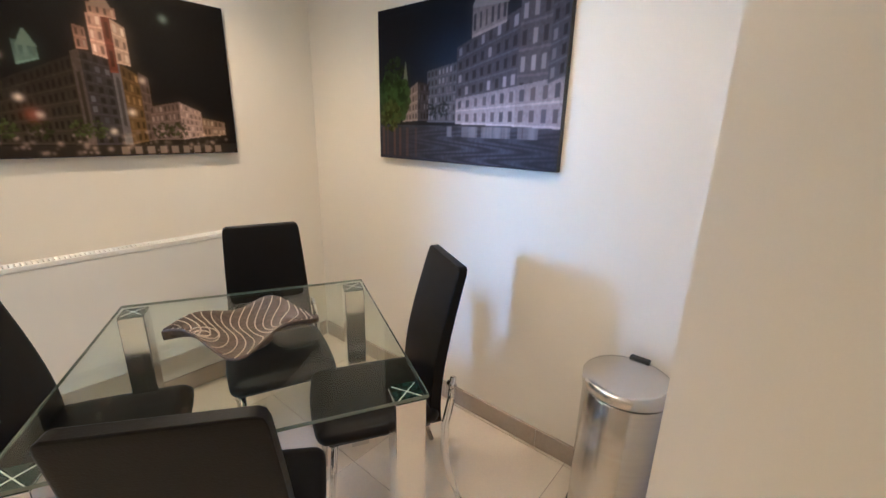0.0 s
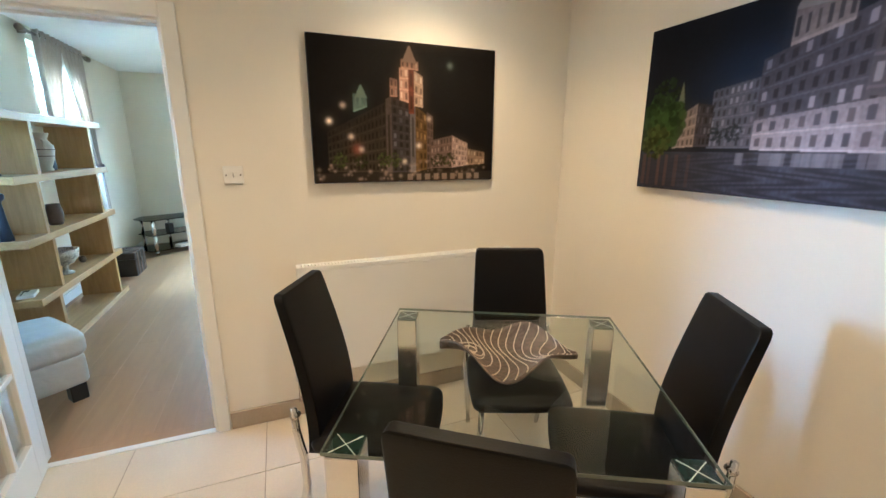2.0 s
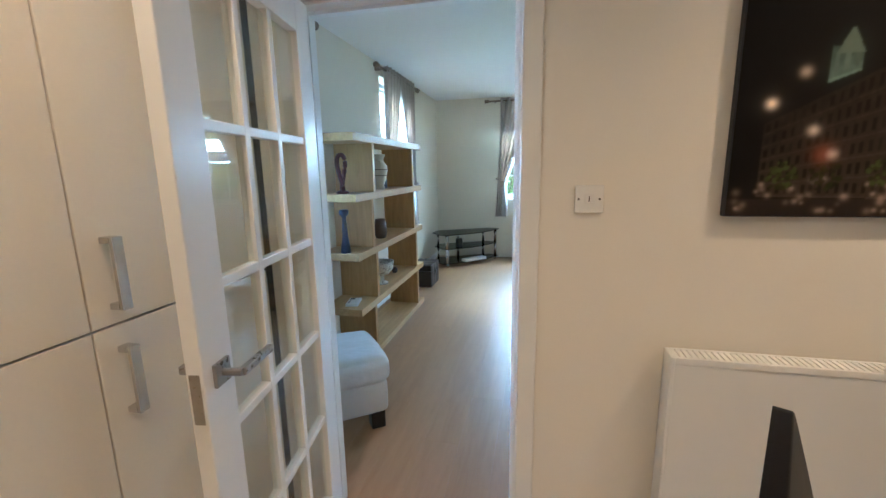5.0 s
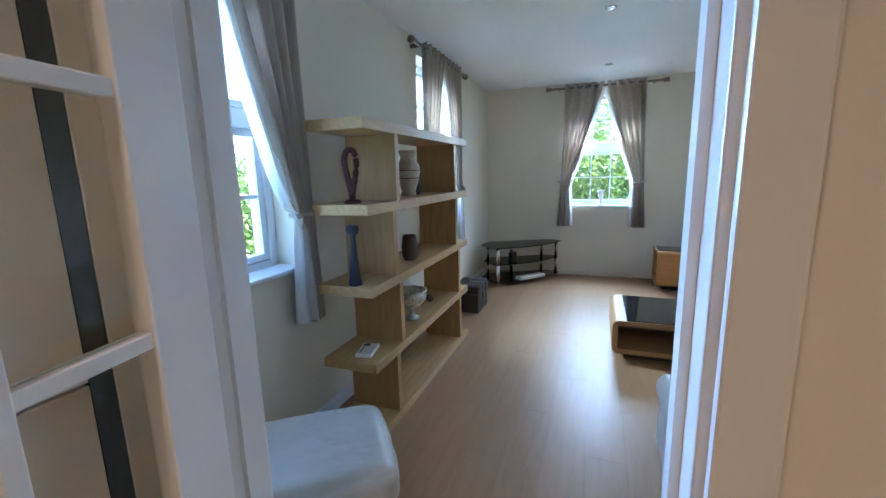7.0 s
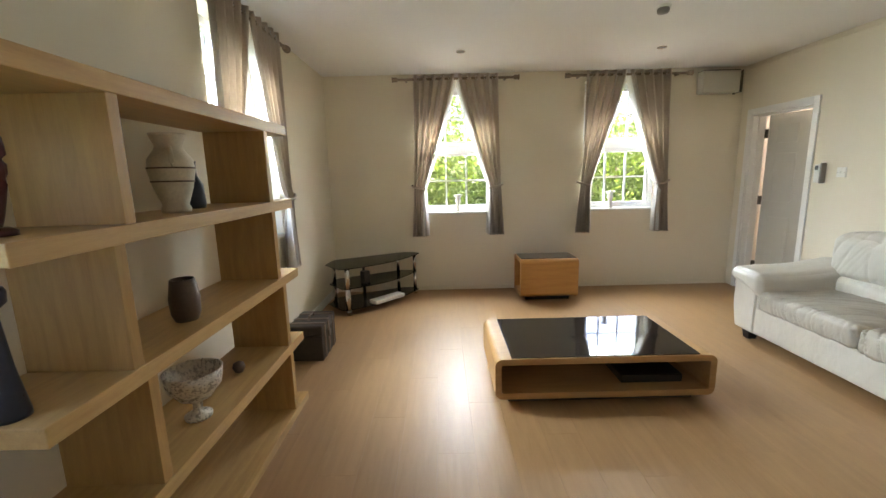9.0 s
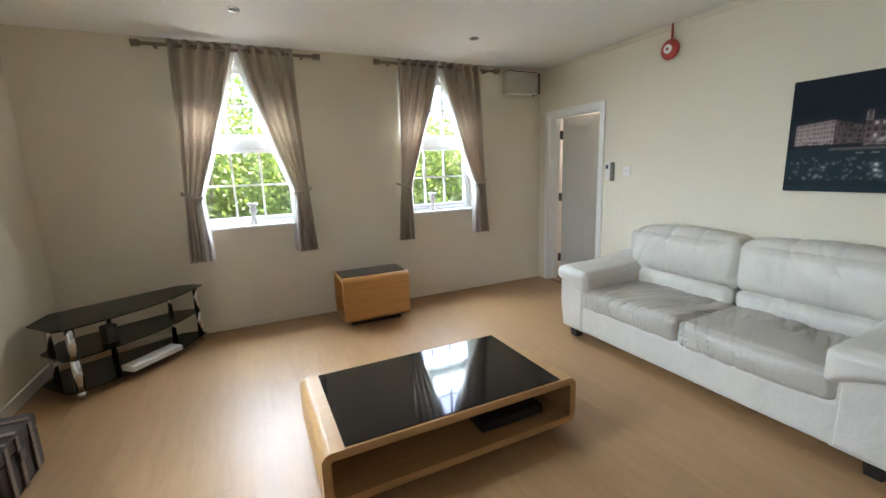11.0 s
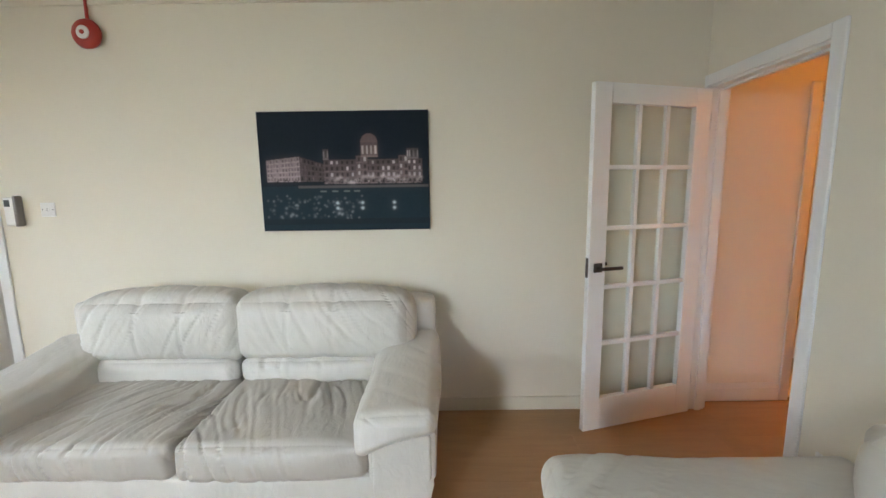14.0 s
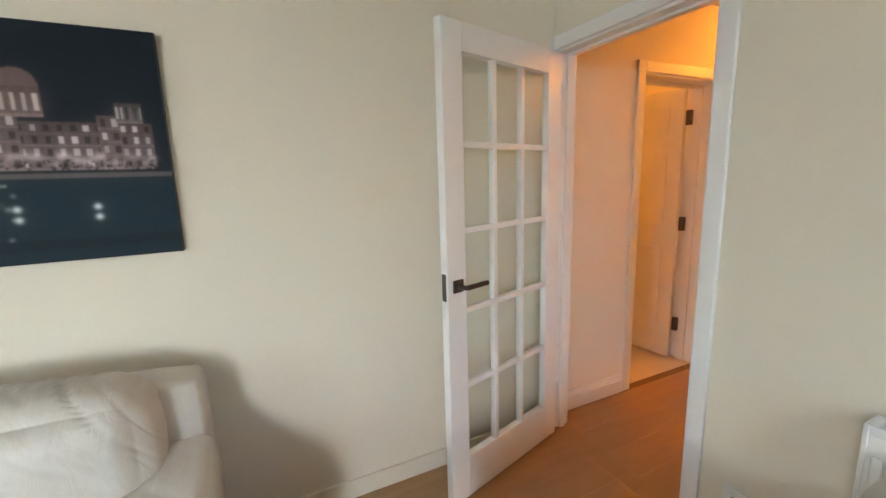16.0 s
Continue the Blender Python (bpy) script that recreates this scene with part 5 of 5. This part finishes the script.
def entry_phone():
    p = thing("entry_phone", pose(-6.50, NORTH, 1.335), "white wall entry phone with dark handset beside the door", "entry phone")
    part("base", boxed(-0.045, 0.03, -0.03, 0, -0.085, 0.085, 0.006), "white_plastic", p)
    part("handset", boxed(0.03, 0.05, -0.05, 0, -0.09, 0.095, 0.008), M["grey_plastic"], p, "grey handset")
    part("screen", boxed(-0.038, -0.005, -0.032, -0.03, 0.03, 0.07), "black", p)


M["grey_plastic"] = surface("grey_plastic", (0.22, 0.20, 0.18), 0.4, vary=0.06)
entry_phone()


def fire_bell():
    p = thing("fire_alarm", pose(-5.905, NORTH, 2.335), "round red fire alarm bell with white centre on the wall", "fire alarm")
    part("bell", lathe(bmesh.new(), [(0.02, 0), (0.04, 0.002), (0.076, 0.012), (0.082, 0.03), (0.074, 0.045), (0.03, 0.055)], 28), "red", p, at=pose(0, 0, 0, 90, 0, 0), smooth=True)
    part("disc", lathe(bmesh.new(), [(0.036, 0.055), (0.036, 0.06), (0.03, 0.062)], 24), "white_plastic", p, "white centre label", at=pose(0, 0, 0, 90, 0, 0))
    part("lens", lathe(bmesh.new(), [(0.012, 0.062), (0.011, 0.068)], 16), "red", p, at=pose(0, 0, 0, 90, 0, 0))
    part("conduit", tube(bmesh.new(), [(0, -0.012, 0.07), (0, -0.012, 0.203)], 0.009, 10), "red", p, smooth=True)


fire_bell()


def vent_box():
    p = thing("ventilation_unit", pose(WEST, 2.48, 2.24), "dull cream boxed ventilation unit high in the corner", "ventilation unit")
    part("casing", boxed(0, 0.13, -0.20, 0.215, 0, 0.235, 0.012), M["dull_casing"], p)
    part("top_panel", boxed(0.002, 0.125, -0.19, 0.205, 0.237, 0.245), "dark_metal", p)
    part("end_cap", boxed(0.005, 0.138, 0.216, 0.238, 0.0, 0.235, 0.004), "dark_metal", p, "dark end cap")
    part("outlet", tube(bmesh.new(), [(0.07, 0.19, 0.0), (0.07, 0.19, -0.015)], 0.014, 10), "dark_metal", p)


vent_box()


def downlight(x, y, z, material):
    p = thing("ceiling_light", pose(x, y, z), "small round recessed ceiling spotlight", "ceiling light", "recessed spotlights")
    part("rim", lathe(bmesh.new(), [(0.030, -0.002), (0.032, -0.006), (0.042, -0.006), (0.044, 0.0)], 24), "steel", p, smooth=True)
    part("lens", lathe(bmesh.new(), [(0.028, -0.003), (0.02, -0.004)], 20), material, p)


for sx, sy in LIVING_SPOTS:
    downlight(sx, sy, LIVING_Z, "dark_metal")
for sx, sy in KITCHEN_SPOTS:
    downlight(sx, sy, KITCHEN_Z, "lamp_on")


def detector():
    p = thing("smoke_detector", pose(-5.815, 0.93, LIVING_Z), "white round smoke detector on the ceiling", "smoke detector")
    part("base", lathe(bmesh.new(), [(0.052, 0.0), (0.052, -0.012), (0.048, -0.014)], 24), "white_plastic", p, smooth=True)
    part("head", lathe(bmesh.new(), [(0.04, -0.014), (0.042, -0.03), (0.036, -0.045), (0.012, -0.052)], 24), M["grey_plastic"], p, smooth=True)


detector()


def radiator(name, m, width, height, label):
    """A panel radiator with a top grille. Local x along the wall, y out of the wall is negative, z up from its lower edge."""
    r = thing(name, m, label, "radiator")
    n = int(width / 0.034)
    part("panel", boxed(0, width, -0.105, -0.085, 0, height - 0.02, 0.006), "gloss", r)
    part("rear_panel", boxed(0, width, -0.05, -0.035, 0, height - 0.02, 0.004), "gloss", r)
    for x in (0, width - 0.012):
        part("side_cover", boxed(x, x + 0.012, -0.108, -0.03, 0.01, height, 0.003), "gloss", r)
    ribbed = name == "radiator_living"
    g = bmesh.new()
    box(g, 0.012, width - 0.012, -0.108, -0.098, height - 0.02, height, 0.002)
    box(g, 0.012, width - 0.012, -0.042, -0.03, height - 0.02, height, 0.002)
    count = 9 if ribbed else 2 * n
    for k in range(count + 1):
        x = 0.012 + k * (width - 0.036) / count
        box(g, x, x + 0.012, -0.098, -0.042, height - 0.012, height - 0.001)
    part("grille", g, "gloss", r)
    if ribbed:
        # One solid block; its grey carries the shade between the two panels.
        part("fins", boxed(0.02, width - 0.02, -0.084, -0.051, 0.03, height - 0.03), "fin_grey", r, "shadowed grey convector fins")
        for k in range(int(width / 0.042)):
            x = 0.022 + k * 0.042
            part("rib", boxed(x, x + 0.024, -0.112, -0.104, 0.035, height - 0.075, 0.005), "gloss", r)
    r.name = "radiator"
    for x in (0.15, width - 0.15):
        part("bracket", boxed(x, x + 0.03, -0.035, 0.0, 0.06, height - 0.1), "gloss", r)
    part("valve", tube(bmesh.new(), [(-0.03, -0.07, -0.03), (-0.03, -0.07, 0.075)], 0.016, 12), "white_plastic", r, smooth=True)
    part("pipe", tube(bmesh.new(), [(0.0, -0.07, 0.02), (-0.03, -0.07, 0.02), (-0.03, -0.07, -0.16)], 0.008, 10), "chrome", r, smooth=True)


radiator("radiator_kitchen", pose(EAST_K + 0.004, 0.05, 0.28, 0, 0, 90), 1.25, 0.605, "white panel radiator under the picture")
radiator("radiator_living", pose(EAST_L, 1.54, 0.22, 0, 0, -90), 0.9, 0.57, "white panel radiator behind the sofa")


# ---- kitchen: tall cupboards ----
def cupboard(x0, x1, handle_at):
    c = thing("tall_cupboard", pose((x0 + x1) / 2, -1.60, 0), "tall cream kitchen cupboard with two flush doors", "cupboard", "tall kitchen cupboards")
    ox, oy = (x0 + x1) / 2, -1.60
    part("body", boxed(x0 + 0.001 - ox, x1 - 0.001 - ox, -1.90 - oy, -1.322 - oy, 0.10, 2.36), "cabinet", c)
    part("plinth", boxed(x0 + 0.002 - ox, x1 - 0.002 - ox, -1.88 - oy, -1.40 - oy, 0.0, 0.10), "cabinet", c)
    for z0, z1, hz in ((0.105, 1.094, 0.875), (1.099, 2.355, 1.135)):
        d = part("cupboard_door", boxed(x0 + 0.002 - ox, x1 - 0.002 - ox, -1.320 - oy, -1.300 - oy, z0, z1, 0.002), "cabinet", c)
        hx = handle_at - ox
        b = boxed(hx - 0.013, hx + 0.013, -1.272 - oy, -1.262 - oy, hz, hz + 0.17, 0.002)
        for z in (hz, hz + 0.155):
            box(b, hx - 0.013, hx + 0.013, -1.300 - oy, -1.272 - oy, z, z + 0.015, 0.002)
        part("handle", b, "steel", d, "brushed steel bar handle")


cupboard(-2.135, -1.525, -1.585)
cupboard(-1.525, -0.95, -1.01)
cupboard(-0.95, -0.37, -0.44)
# Added strip: the gap's darkness is painted, no such part fills it.
tagged(part("filler_strip", boxed(-2.172, -2.136, -1.90, -1.304, 0.0, 2.36), "dark"), "near-black strip standing in for the shaded gap between cupboard and wall", "filler strip", kind="structure")
tagged(part("filler_panel", boxed(-2.221, -2.173, -1.90, -1.302, 0.0, 2.36, 0.002), "cabinet"), "cream filler panel beside the cupboards", "filler panel", kind="structure")


# ---- kitchen: dining set ----
TABLE = pose(-1.033, 0.625, 0, 0, 0, -27.7)


def dining_table():
    t = thing("dining_table", TABLE, "square glass dining table with chrome corner legs", "table")
    h = 0.434
    part("glass_top", boxed(-h, h, -h, h, 0.793, 0.803, 0.002), "table_glass", t, "clear glass top").visible_shadow = False
    e = bmesh.new()
    for a in (-1, 1):
        box(e, -h, h, *sorted((a * (h + 0.0003), a * (h + 0.0015))), 0.7935, 0.8025)
        box(e, *sorted((a * (h + 0.0003), a * (h + 0.0015))), -h, h, 0.7935, 0.8025)
    part("glass_edge", e, "glass_edge", t, "green polished glass edge")
    for sx in (-1, 1):
        for sy in (-1, 1):
            x0, x1 = sorted((sx * (h - 0.004), sx * (h - 0.084)))
            y0, y1 = sorted((sy * (h - 0.004), sy * (h - 0.084)))
            leg = part("leg", boxed(x0, x1, y0, y1, 0, 0.785, 0.003), "chrome", t, "square chrome leg")
            part("pad", boxed(x0 + 0.002, x1 - 0.002, y0 + 0.002, y1 - 0.002, 0.785, 0.791), M["pad_green"], leg, "dark green glass pad")
            x = bmesh.new()
            cx, cy = (x0 + x1) / 2, (y0 + y1) / 2
            for a in (45, 135):
                dx, dy = 0.045 * math.cos(radians(a)), 0.045 * math.sin(radians(a))
                tube(x, [(cx - dx, cy - dy, 0.7915), (cx + dx, cy + dy, 0.7915)], 0.0013, 6)
            part("cross_mark", x, "white_plastic", leg, "pale crossed lines on the pad")


M["pad_green"] = surface("dark_green_pad", (0.014, 0.03, 0.026), 0.15, vary=0.2)
dining_table()


def dining_chair(m):
    """Local y points to the back, origin under the seat's centre."""
    c = thing("dining_chair", m, "black padded high-back dining chair with chrome legs", "chair", "chairs round the glass table")
    part("seat", pillow(bmesh.new(), -0.205, 0.205, -0.225, 0.20, 0.412, 0.478, 0.033, 0.018, 0.004, 18, 1.0), "black_leather", c, smooth=True)
    part("seat_frame", boxed(-0.18, 0.18, -0.19, 0.17, 0.398, 0.418, 0.004), "black", c)
    b = bmesh.new()
    pillow(b, -0.5, 0.5, -0.5, 0.5, 0, 1, 0.045, 0.0, 0.0, 20)
    for v in b.verts:
        k = min(1, max(0, v.co.z))
        half = 0.185 - 0.020 * k ** 1.5
        lean = 0.195 + 0.092 * k - 0.030 * math.sin(math.pi * k ** 0.7)
        v.co = Vector((v.co.x * 2 * half, lean + v.co.y * (0.045 - 0.012 * k), 0.40 + 0.59 * v.co.z))
    part("backrest", b, "black_leather", c, smooth=True)
    for s in (-1, 1):
        part("front_leg", tube(bmesh.new(), [(s * 0.165, -0.17, 0.40), (s * 0.172, -0.19, 0.2), (s * 0.18, -0.20, 0.0)], 0.0125, 12), "chrome", c, smooth=True)
        pts = [(s * 0.20, 0.245, 0.60), (s * 0.21, 0.235, 0.52), (s * 0.212, 0.215, 0.42), (s * 0.205, 0.215, 0.30), (s * 0.195, 0.25, 0.15), (s * 0.188, 0.30, 0.0)]
        part("rear_leg", tube(bmesh.new(), pts, [0.011, 0.0135, 0.0145, 0.014, 0.0135, 0.0125], 12), "chrome", c, smooth=True)
        part("fixing_bolt", tube(bmesh.new(), [(s * 0.19, 0.235, 0.575), (s * 0.218, 0.24, 0.575)], 0.013, 12), "chrome", c, smooth=True)
    return c


first_chair = dining_chair(pose(-1.465, 0.933, 0, 0, 0, 68.5))
for x, y, a in ((-1.42, 0.296, 152), (-0.93, 1.035, -30), (-0.775, 0.443, 233)):
    copy_thing(first_chair, pose(x, y, 0, 0, 0, a))


def dish():
    """A wavy leaf-shaped dish with beaded stripes."""
    d = thing("decorative_dish", TABLE @ pose(0.0, 0.0, 0.804, 0, 0, 90), "wavy brown decorative dish with beaded stripes on the glass table", "dish")

    def shape(u, v):
        x = u * 0.212
        w = 0.160 * math.cos(math.pi * u / 2) ** 1.35 * (1 + 0.12 * math.sin(4 * u + 1)) + 0.006
        y = v * w
        z = 0.034 + 0.024 * math.sin(5.5 * u - 0.9) * (0.4 + 0.6 * abs(v)) + 0.03 * v * v + 0.014 * abs(u) ** 3
        return Vector((x, y, z))

    b = bmesh.new()
    N, K = 36, 18
    g = [[b.verts.new(shape(-1 + 2 * i / N, -1 + 2 * j / K)) for j in range(K + 1)] for i in range(N + 1)]
    for i in range(N):
        for j in range(K):
            b.faces.new((g[i][j], g[i + 1][j], g[i + 1][j + 1], g[i][j + 1]))
    body = part("body", b, M["dish_brown"], d, smooth=True)
    th = body.modifiers.new("thickness", "SOLIDIFY")
    th.thickness, th.offset = 0.006, 0
    part("foot", lathe(bmesh.new(), [(0.07, 0.0), (0.075, 0.008), (0.05, 0.02)], 24), M["dish_brown"], d, smooth=True)
    for s in range(17):
        u0 = -0.88 + 1.76 * s / 16
        pts = []
        for j in range(25):
            v = -0.96 + 1.92 * j / 24
            u = max(-0.98, min(0.98, u0 + 0.10 * math.sin(3.2 * v + s * 0.4) - 0.05 * v))
            pts.append(shape(u, v) + Vector((0, 0, 0.0045)))
        line = tube(bmesh.new(), pts, 0.0019, 6)
        part("stripe", line, M["bead"], d, "pale beaded stripe", smooth=True)
    for r in (0.025, 0.05):
        pts = []
        for k in range(21):
            a = 2 * math.pi * k / 20
            pts.append(shape(-0.55 + r * 4.0 * math.cos(a), r * 7 * math.sin(a)) + Vector((0, 0, 0.0045)))
        part("stripe", tube(bmesh.new(), pts, 0.002, 6), M["bead"], d, "pale beaded ring", smooth=True)


M["dish_brown"] = surface("dark_brown_lacquer", (0.080, 0.058, 0.040), 0.42, vary=0.5, scale=45, bump=0.35)
M["bead"] = surface("pale_beads", (0.55, 0.48, 0.37), 0.3, vary=0.4, scale=180, bump=0.6, fine=300)
dish()


def pedal_bin():
    b = thing("pedal_bin", pose(-0.155, 1.515, 0), "tall round stainless steel pedal bin against the wall", "bin")
    part("foot_ring", lathe(bmesh.new(), [(0.145, 0), (0.15, 0.006), (0.15, 0.03), (0.142, 0.034)], 40), "black", b, smooth=True)
    part("body", lathe(bmesh.new(), [(0.141, 0.034), (0.143, 0.05), (0.143, 0.585), (0.139, 0.59)], 48), "steel", b, smooth=True)
    part("collar", lathe(bmesh.new(), [(0.137, 0.59), (0.139, 0.598)], 40), "black", b)
    part("lid", lathe(bmesh.new(), [(0.146, 0.598), (0.149, 0.603), (0.149, 0.628), (0.144, 0.634), (0.12, 0.639), (0.06, 0.643), (0.01, 0.644)], 48), "steel", b, smooth=True)
    part("hinge", boxed(-0.035, 0.035, 0.128, 0.155, 0.60, 0.645, 0.004), "black", b)
    part("pedal", boxed(-0.03, 0.03, -0.19, -0.14, 0.012, 0.022, 0.003), "black", b)


pedal_bin()


# ---- outside ----
def leaves(centre, radii, clumps, count, size, seed):
    rng = np.random.default_rng(seed)
    d = rng.normal(size=(clumps, 3))
    d /= np.linalg.norm(d, axis=1)[:, None]
    heart = np.array(centre) + d * np.array(radii) * rng.uniform(0.35, 1.0, (clumps, 1))
    p = heart[rng.integers(0, clumps, count)] + rng.normal(size=(count, 3)) * np.array(radii) * 0.17
    a, b = rng.normal(size=(count, 3)), rng.normal(size=(count, 3))
    a /= np.linalg.norm(a, axis=1)[:, None]
    b -= a * (a * b).sum(1)[:, None]
    b /= np.linalg.norm(b, axis=1)[:, None]
    s = size * rng.uniform(0.6, 1.3, (count, 1))
    v = np.stack([p - a * s, p + b * s * 0.5, p + a * s, p - b * s * 0.5], 1).reshape(-1, 3)
    me = bpy.data.meshes.new("crown")
    me.from_pydata(v.tolist(), [], np.arange(count * 4).reshape(-1, 4).tolist())
    return me


def garden_tree(x, y, height, spread, material, seed, label):
    rnd = random.Random(seed)
    t = thing("tree", pose(x, y, -3.05), label, "tree", "trees outside the windows")
    trunk_bm = tube(bmesh.new(), [(0, 0, 0), (0.05, 0.03, height * 0.3), (0.0, 0.1, height * 0.55), (0.1, 0.05, height * 0.8)], [0.16, 0.12, 0.08, 0.03], 10)
    part("trunk", trunk_bm, "bark", t, smooth=True)
    for k in range(6):
        a = k * 1.05 + rnd.random()
        z = height * rnd.uniform(0.3, 0.6)
        part("limb", tube(bmesh.new(), [(0.03, 0.05, z), (math.cos(a) * spread * 0.4, math.sin(a) * spread * 0.4, z + height * 0.12), (math.cos(a) * spread * 0.8, math.sin(a) * spread * 0.8, z + height * 0.26)], [0.05, 0.035, 0.012], 7), "bark", t, smooth=True)
    me = leaves((0, 0, height * 0.62), (spread, spread, height * 0.42), 110, 14000, 0.075, seed)
    me.materials.append(M[material])
    crown = new("crown", me)
    crown.parent = t


GREEN = "leafy green garden tree outside the window"
for k, (x, y, h, s, mt) in enumerate(((-14.5, -4.6, 5.9, 1.9, "leaf"), (-15.5, -1.4, 6.1, 2.1, "leaf"), (-14.8, 1.6, 5.8, 2.0, "leaf"), (-16.0, 4.8, 6.0, 2.1, "leaf"), (-15.0, 8.0, 5.8, 2.0, "leaf"),
                                      (-18.5, 0.2, 7.4, 2.4, "leaf"), (-18.5, 3.4, 7.6, 2.4, "leaf"), (-18.5, -3.6, 7.3, 2.4, "leaf"), (-19.0, 6.8, 7.2, 2.4, "leaf"),
                                      (-2.5, -8.5, 4.5, 2.0, "leaf"), (-5.6, -9.6, 4.4, 1.9, "red_leaf"), (-8.6, -9.0, 4.8, 2.0, "leaf"), (-12.0, -9.5, 5.4, 2.1, "leaf"), (-4.1, -7.4, 3.8, 1.6, "leaf"), (-3.7, -6.2, 3.5, 0.9, "blossom"))):
    garden_tree(x, y, h, s, mt, 20 + k, {"leaf": GREEN, "red_leaf": "copper-leaved garden tree outside the window", "blossom": "small pink-flowering tree below the window"}[mt])


# ---- floor pieces ----
def pieces(floor, name, material, x0, x1, y0, y1, px, py, gap, z0, z1, stagger, ox=0.0, oy=0.0):
    """Lays boards or tiles over a floor, each its own object; alike ones share a mesh."""
    shared = {}
    row = 0
    y = y0 + oy - math.ceil(oy / py) * py if oy else y0
    while y < y1 - 0.01:
        a, b = max(y, y0), min(y + py, y1)
        x = x0 + ox - px - (row * stagger % 1.0) * px
        while x < x1 - 0.01:
            c, d = max(x, x0), min(x + px, x1)
            if d - c > 0.02 and b - a > 0.02:
                key = (round(d - c, 3), round(b - a, 3))
                if key not in shared:
                    bm = boxed(-(d - c) / 2 + gap / 2, (d - c) / 2 - gap / 2, -(b - a) / 2 + gap / 2, (b - a) / 2 - gap / 2, z0, z1)
                    top = [e for e in bm.edges if all(v.co.z > z1 - 1e-5 for v in e.verts)]
                    bmesh.ops.bevel(bm, geom=top, offset=0.0005, segments=1, affect="EDGES")
                    tidy(bm)
                    me = bpy.data.meshes.new(name)
                    bm.to_mesh(me)
                    bm.free()
                    me.materials.append(M[material])
                    shared[key] = me
                ob = new(name, shared[key])
                ob.location = ((c + d) / 2, (a + b) / 2, 0)
                ob.parent = floor
            x += px
        y += py
        row += 1


slab("floor_doorway", EAST_L + 0.01, EAST_K - 0.030, -1.18, -0.385, -0.006, 0.0, "laminate", "oak laminate in the kitchen doorway", "floor")
slab("floor_hall_doorway", EAST_L + 0.01, EAST_K, 2.02, 2.83, -0.006, 0.0, "laminate", "oak laminate in the hall doorway", "floor")
FLOORS = {o.name: o for o in scene.objects if o.name.startswith("floor_")}
pieces(FLOORS["floor_living"], "plank", "laminate", WEST, EAST_L + 0.01, SOUTH, NORTH, 1.28, 0.192, 0.0003, -0.006, 0.0, 0.37, 0.0, 0.125)
pieces(FLOORS["floor_hall"], "plank", "laminate", EAST_K, 1.5, 1.93, 2.91, 1.28, 0.192, 0.0003, -0.006, 0.0, 0.37)
pieces(FLOORS["floor_kitchen"], "floor_tile", "tile", EAST_K, 2.2, -1.92, KN, 0.72, 0.608, 0.004, -0.006, 0.0, 0.0, 0.395, 0.54)


def tile_skirting(name, along, a0, a1, face, sign, label):
    base = tagged(part(name, boxed(a0, a1, *sorted((face, face + sign * 0.004)), 0.001, 0.10) if along == "x" else boxed(*sorted((face, face + sign * 0.004)), a0, a1, 0.001, 0.10), "grout"), label, "skirting", kind="structure")
    n = max(1, round((a1 - a0) / 0.6))
    w = (a1 - a0) / n
    for k in range(n):
        s, e = a0 + k * w + 0.0015, a0 + (k + 1) * w - 0.0015
        f0, f1 = sorted((face + sign * 0.004, face + sign * 0.013))
        bm = boxed(s, e, f0, f1, 0.002, 0.10, 0.0015, 1) if along == "x" else boxed(f0, f1, s, e, 0.002, 0.10, 0.0015, 1)
        part("skirting_tile", bm, "skirt_tile", base)


TS = "beige tile skirting along the dining area wall"
tile_skirting("baseboard_kitchen_north", "x", EAST_K + 0.02, 0.01, KN, -1, TS)
tile_skirting("baseboard_kitchen_west", "y", -0.335, KN - 0.014, EAST_K + 0.004, 1, TS)
tile_skirting("baseboard_kitchen_pier", "x", 0.01, 2.2, PIER, -1, TS)
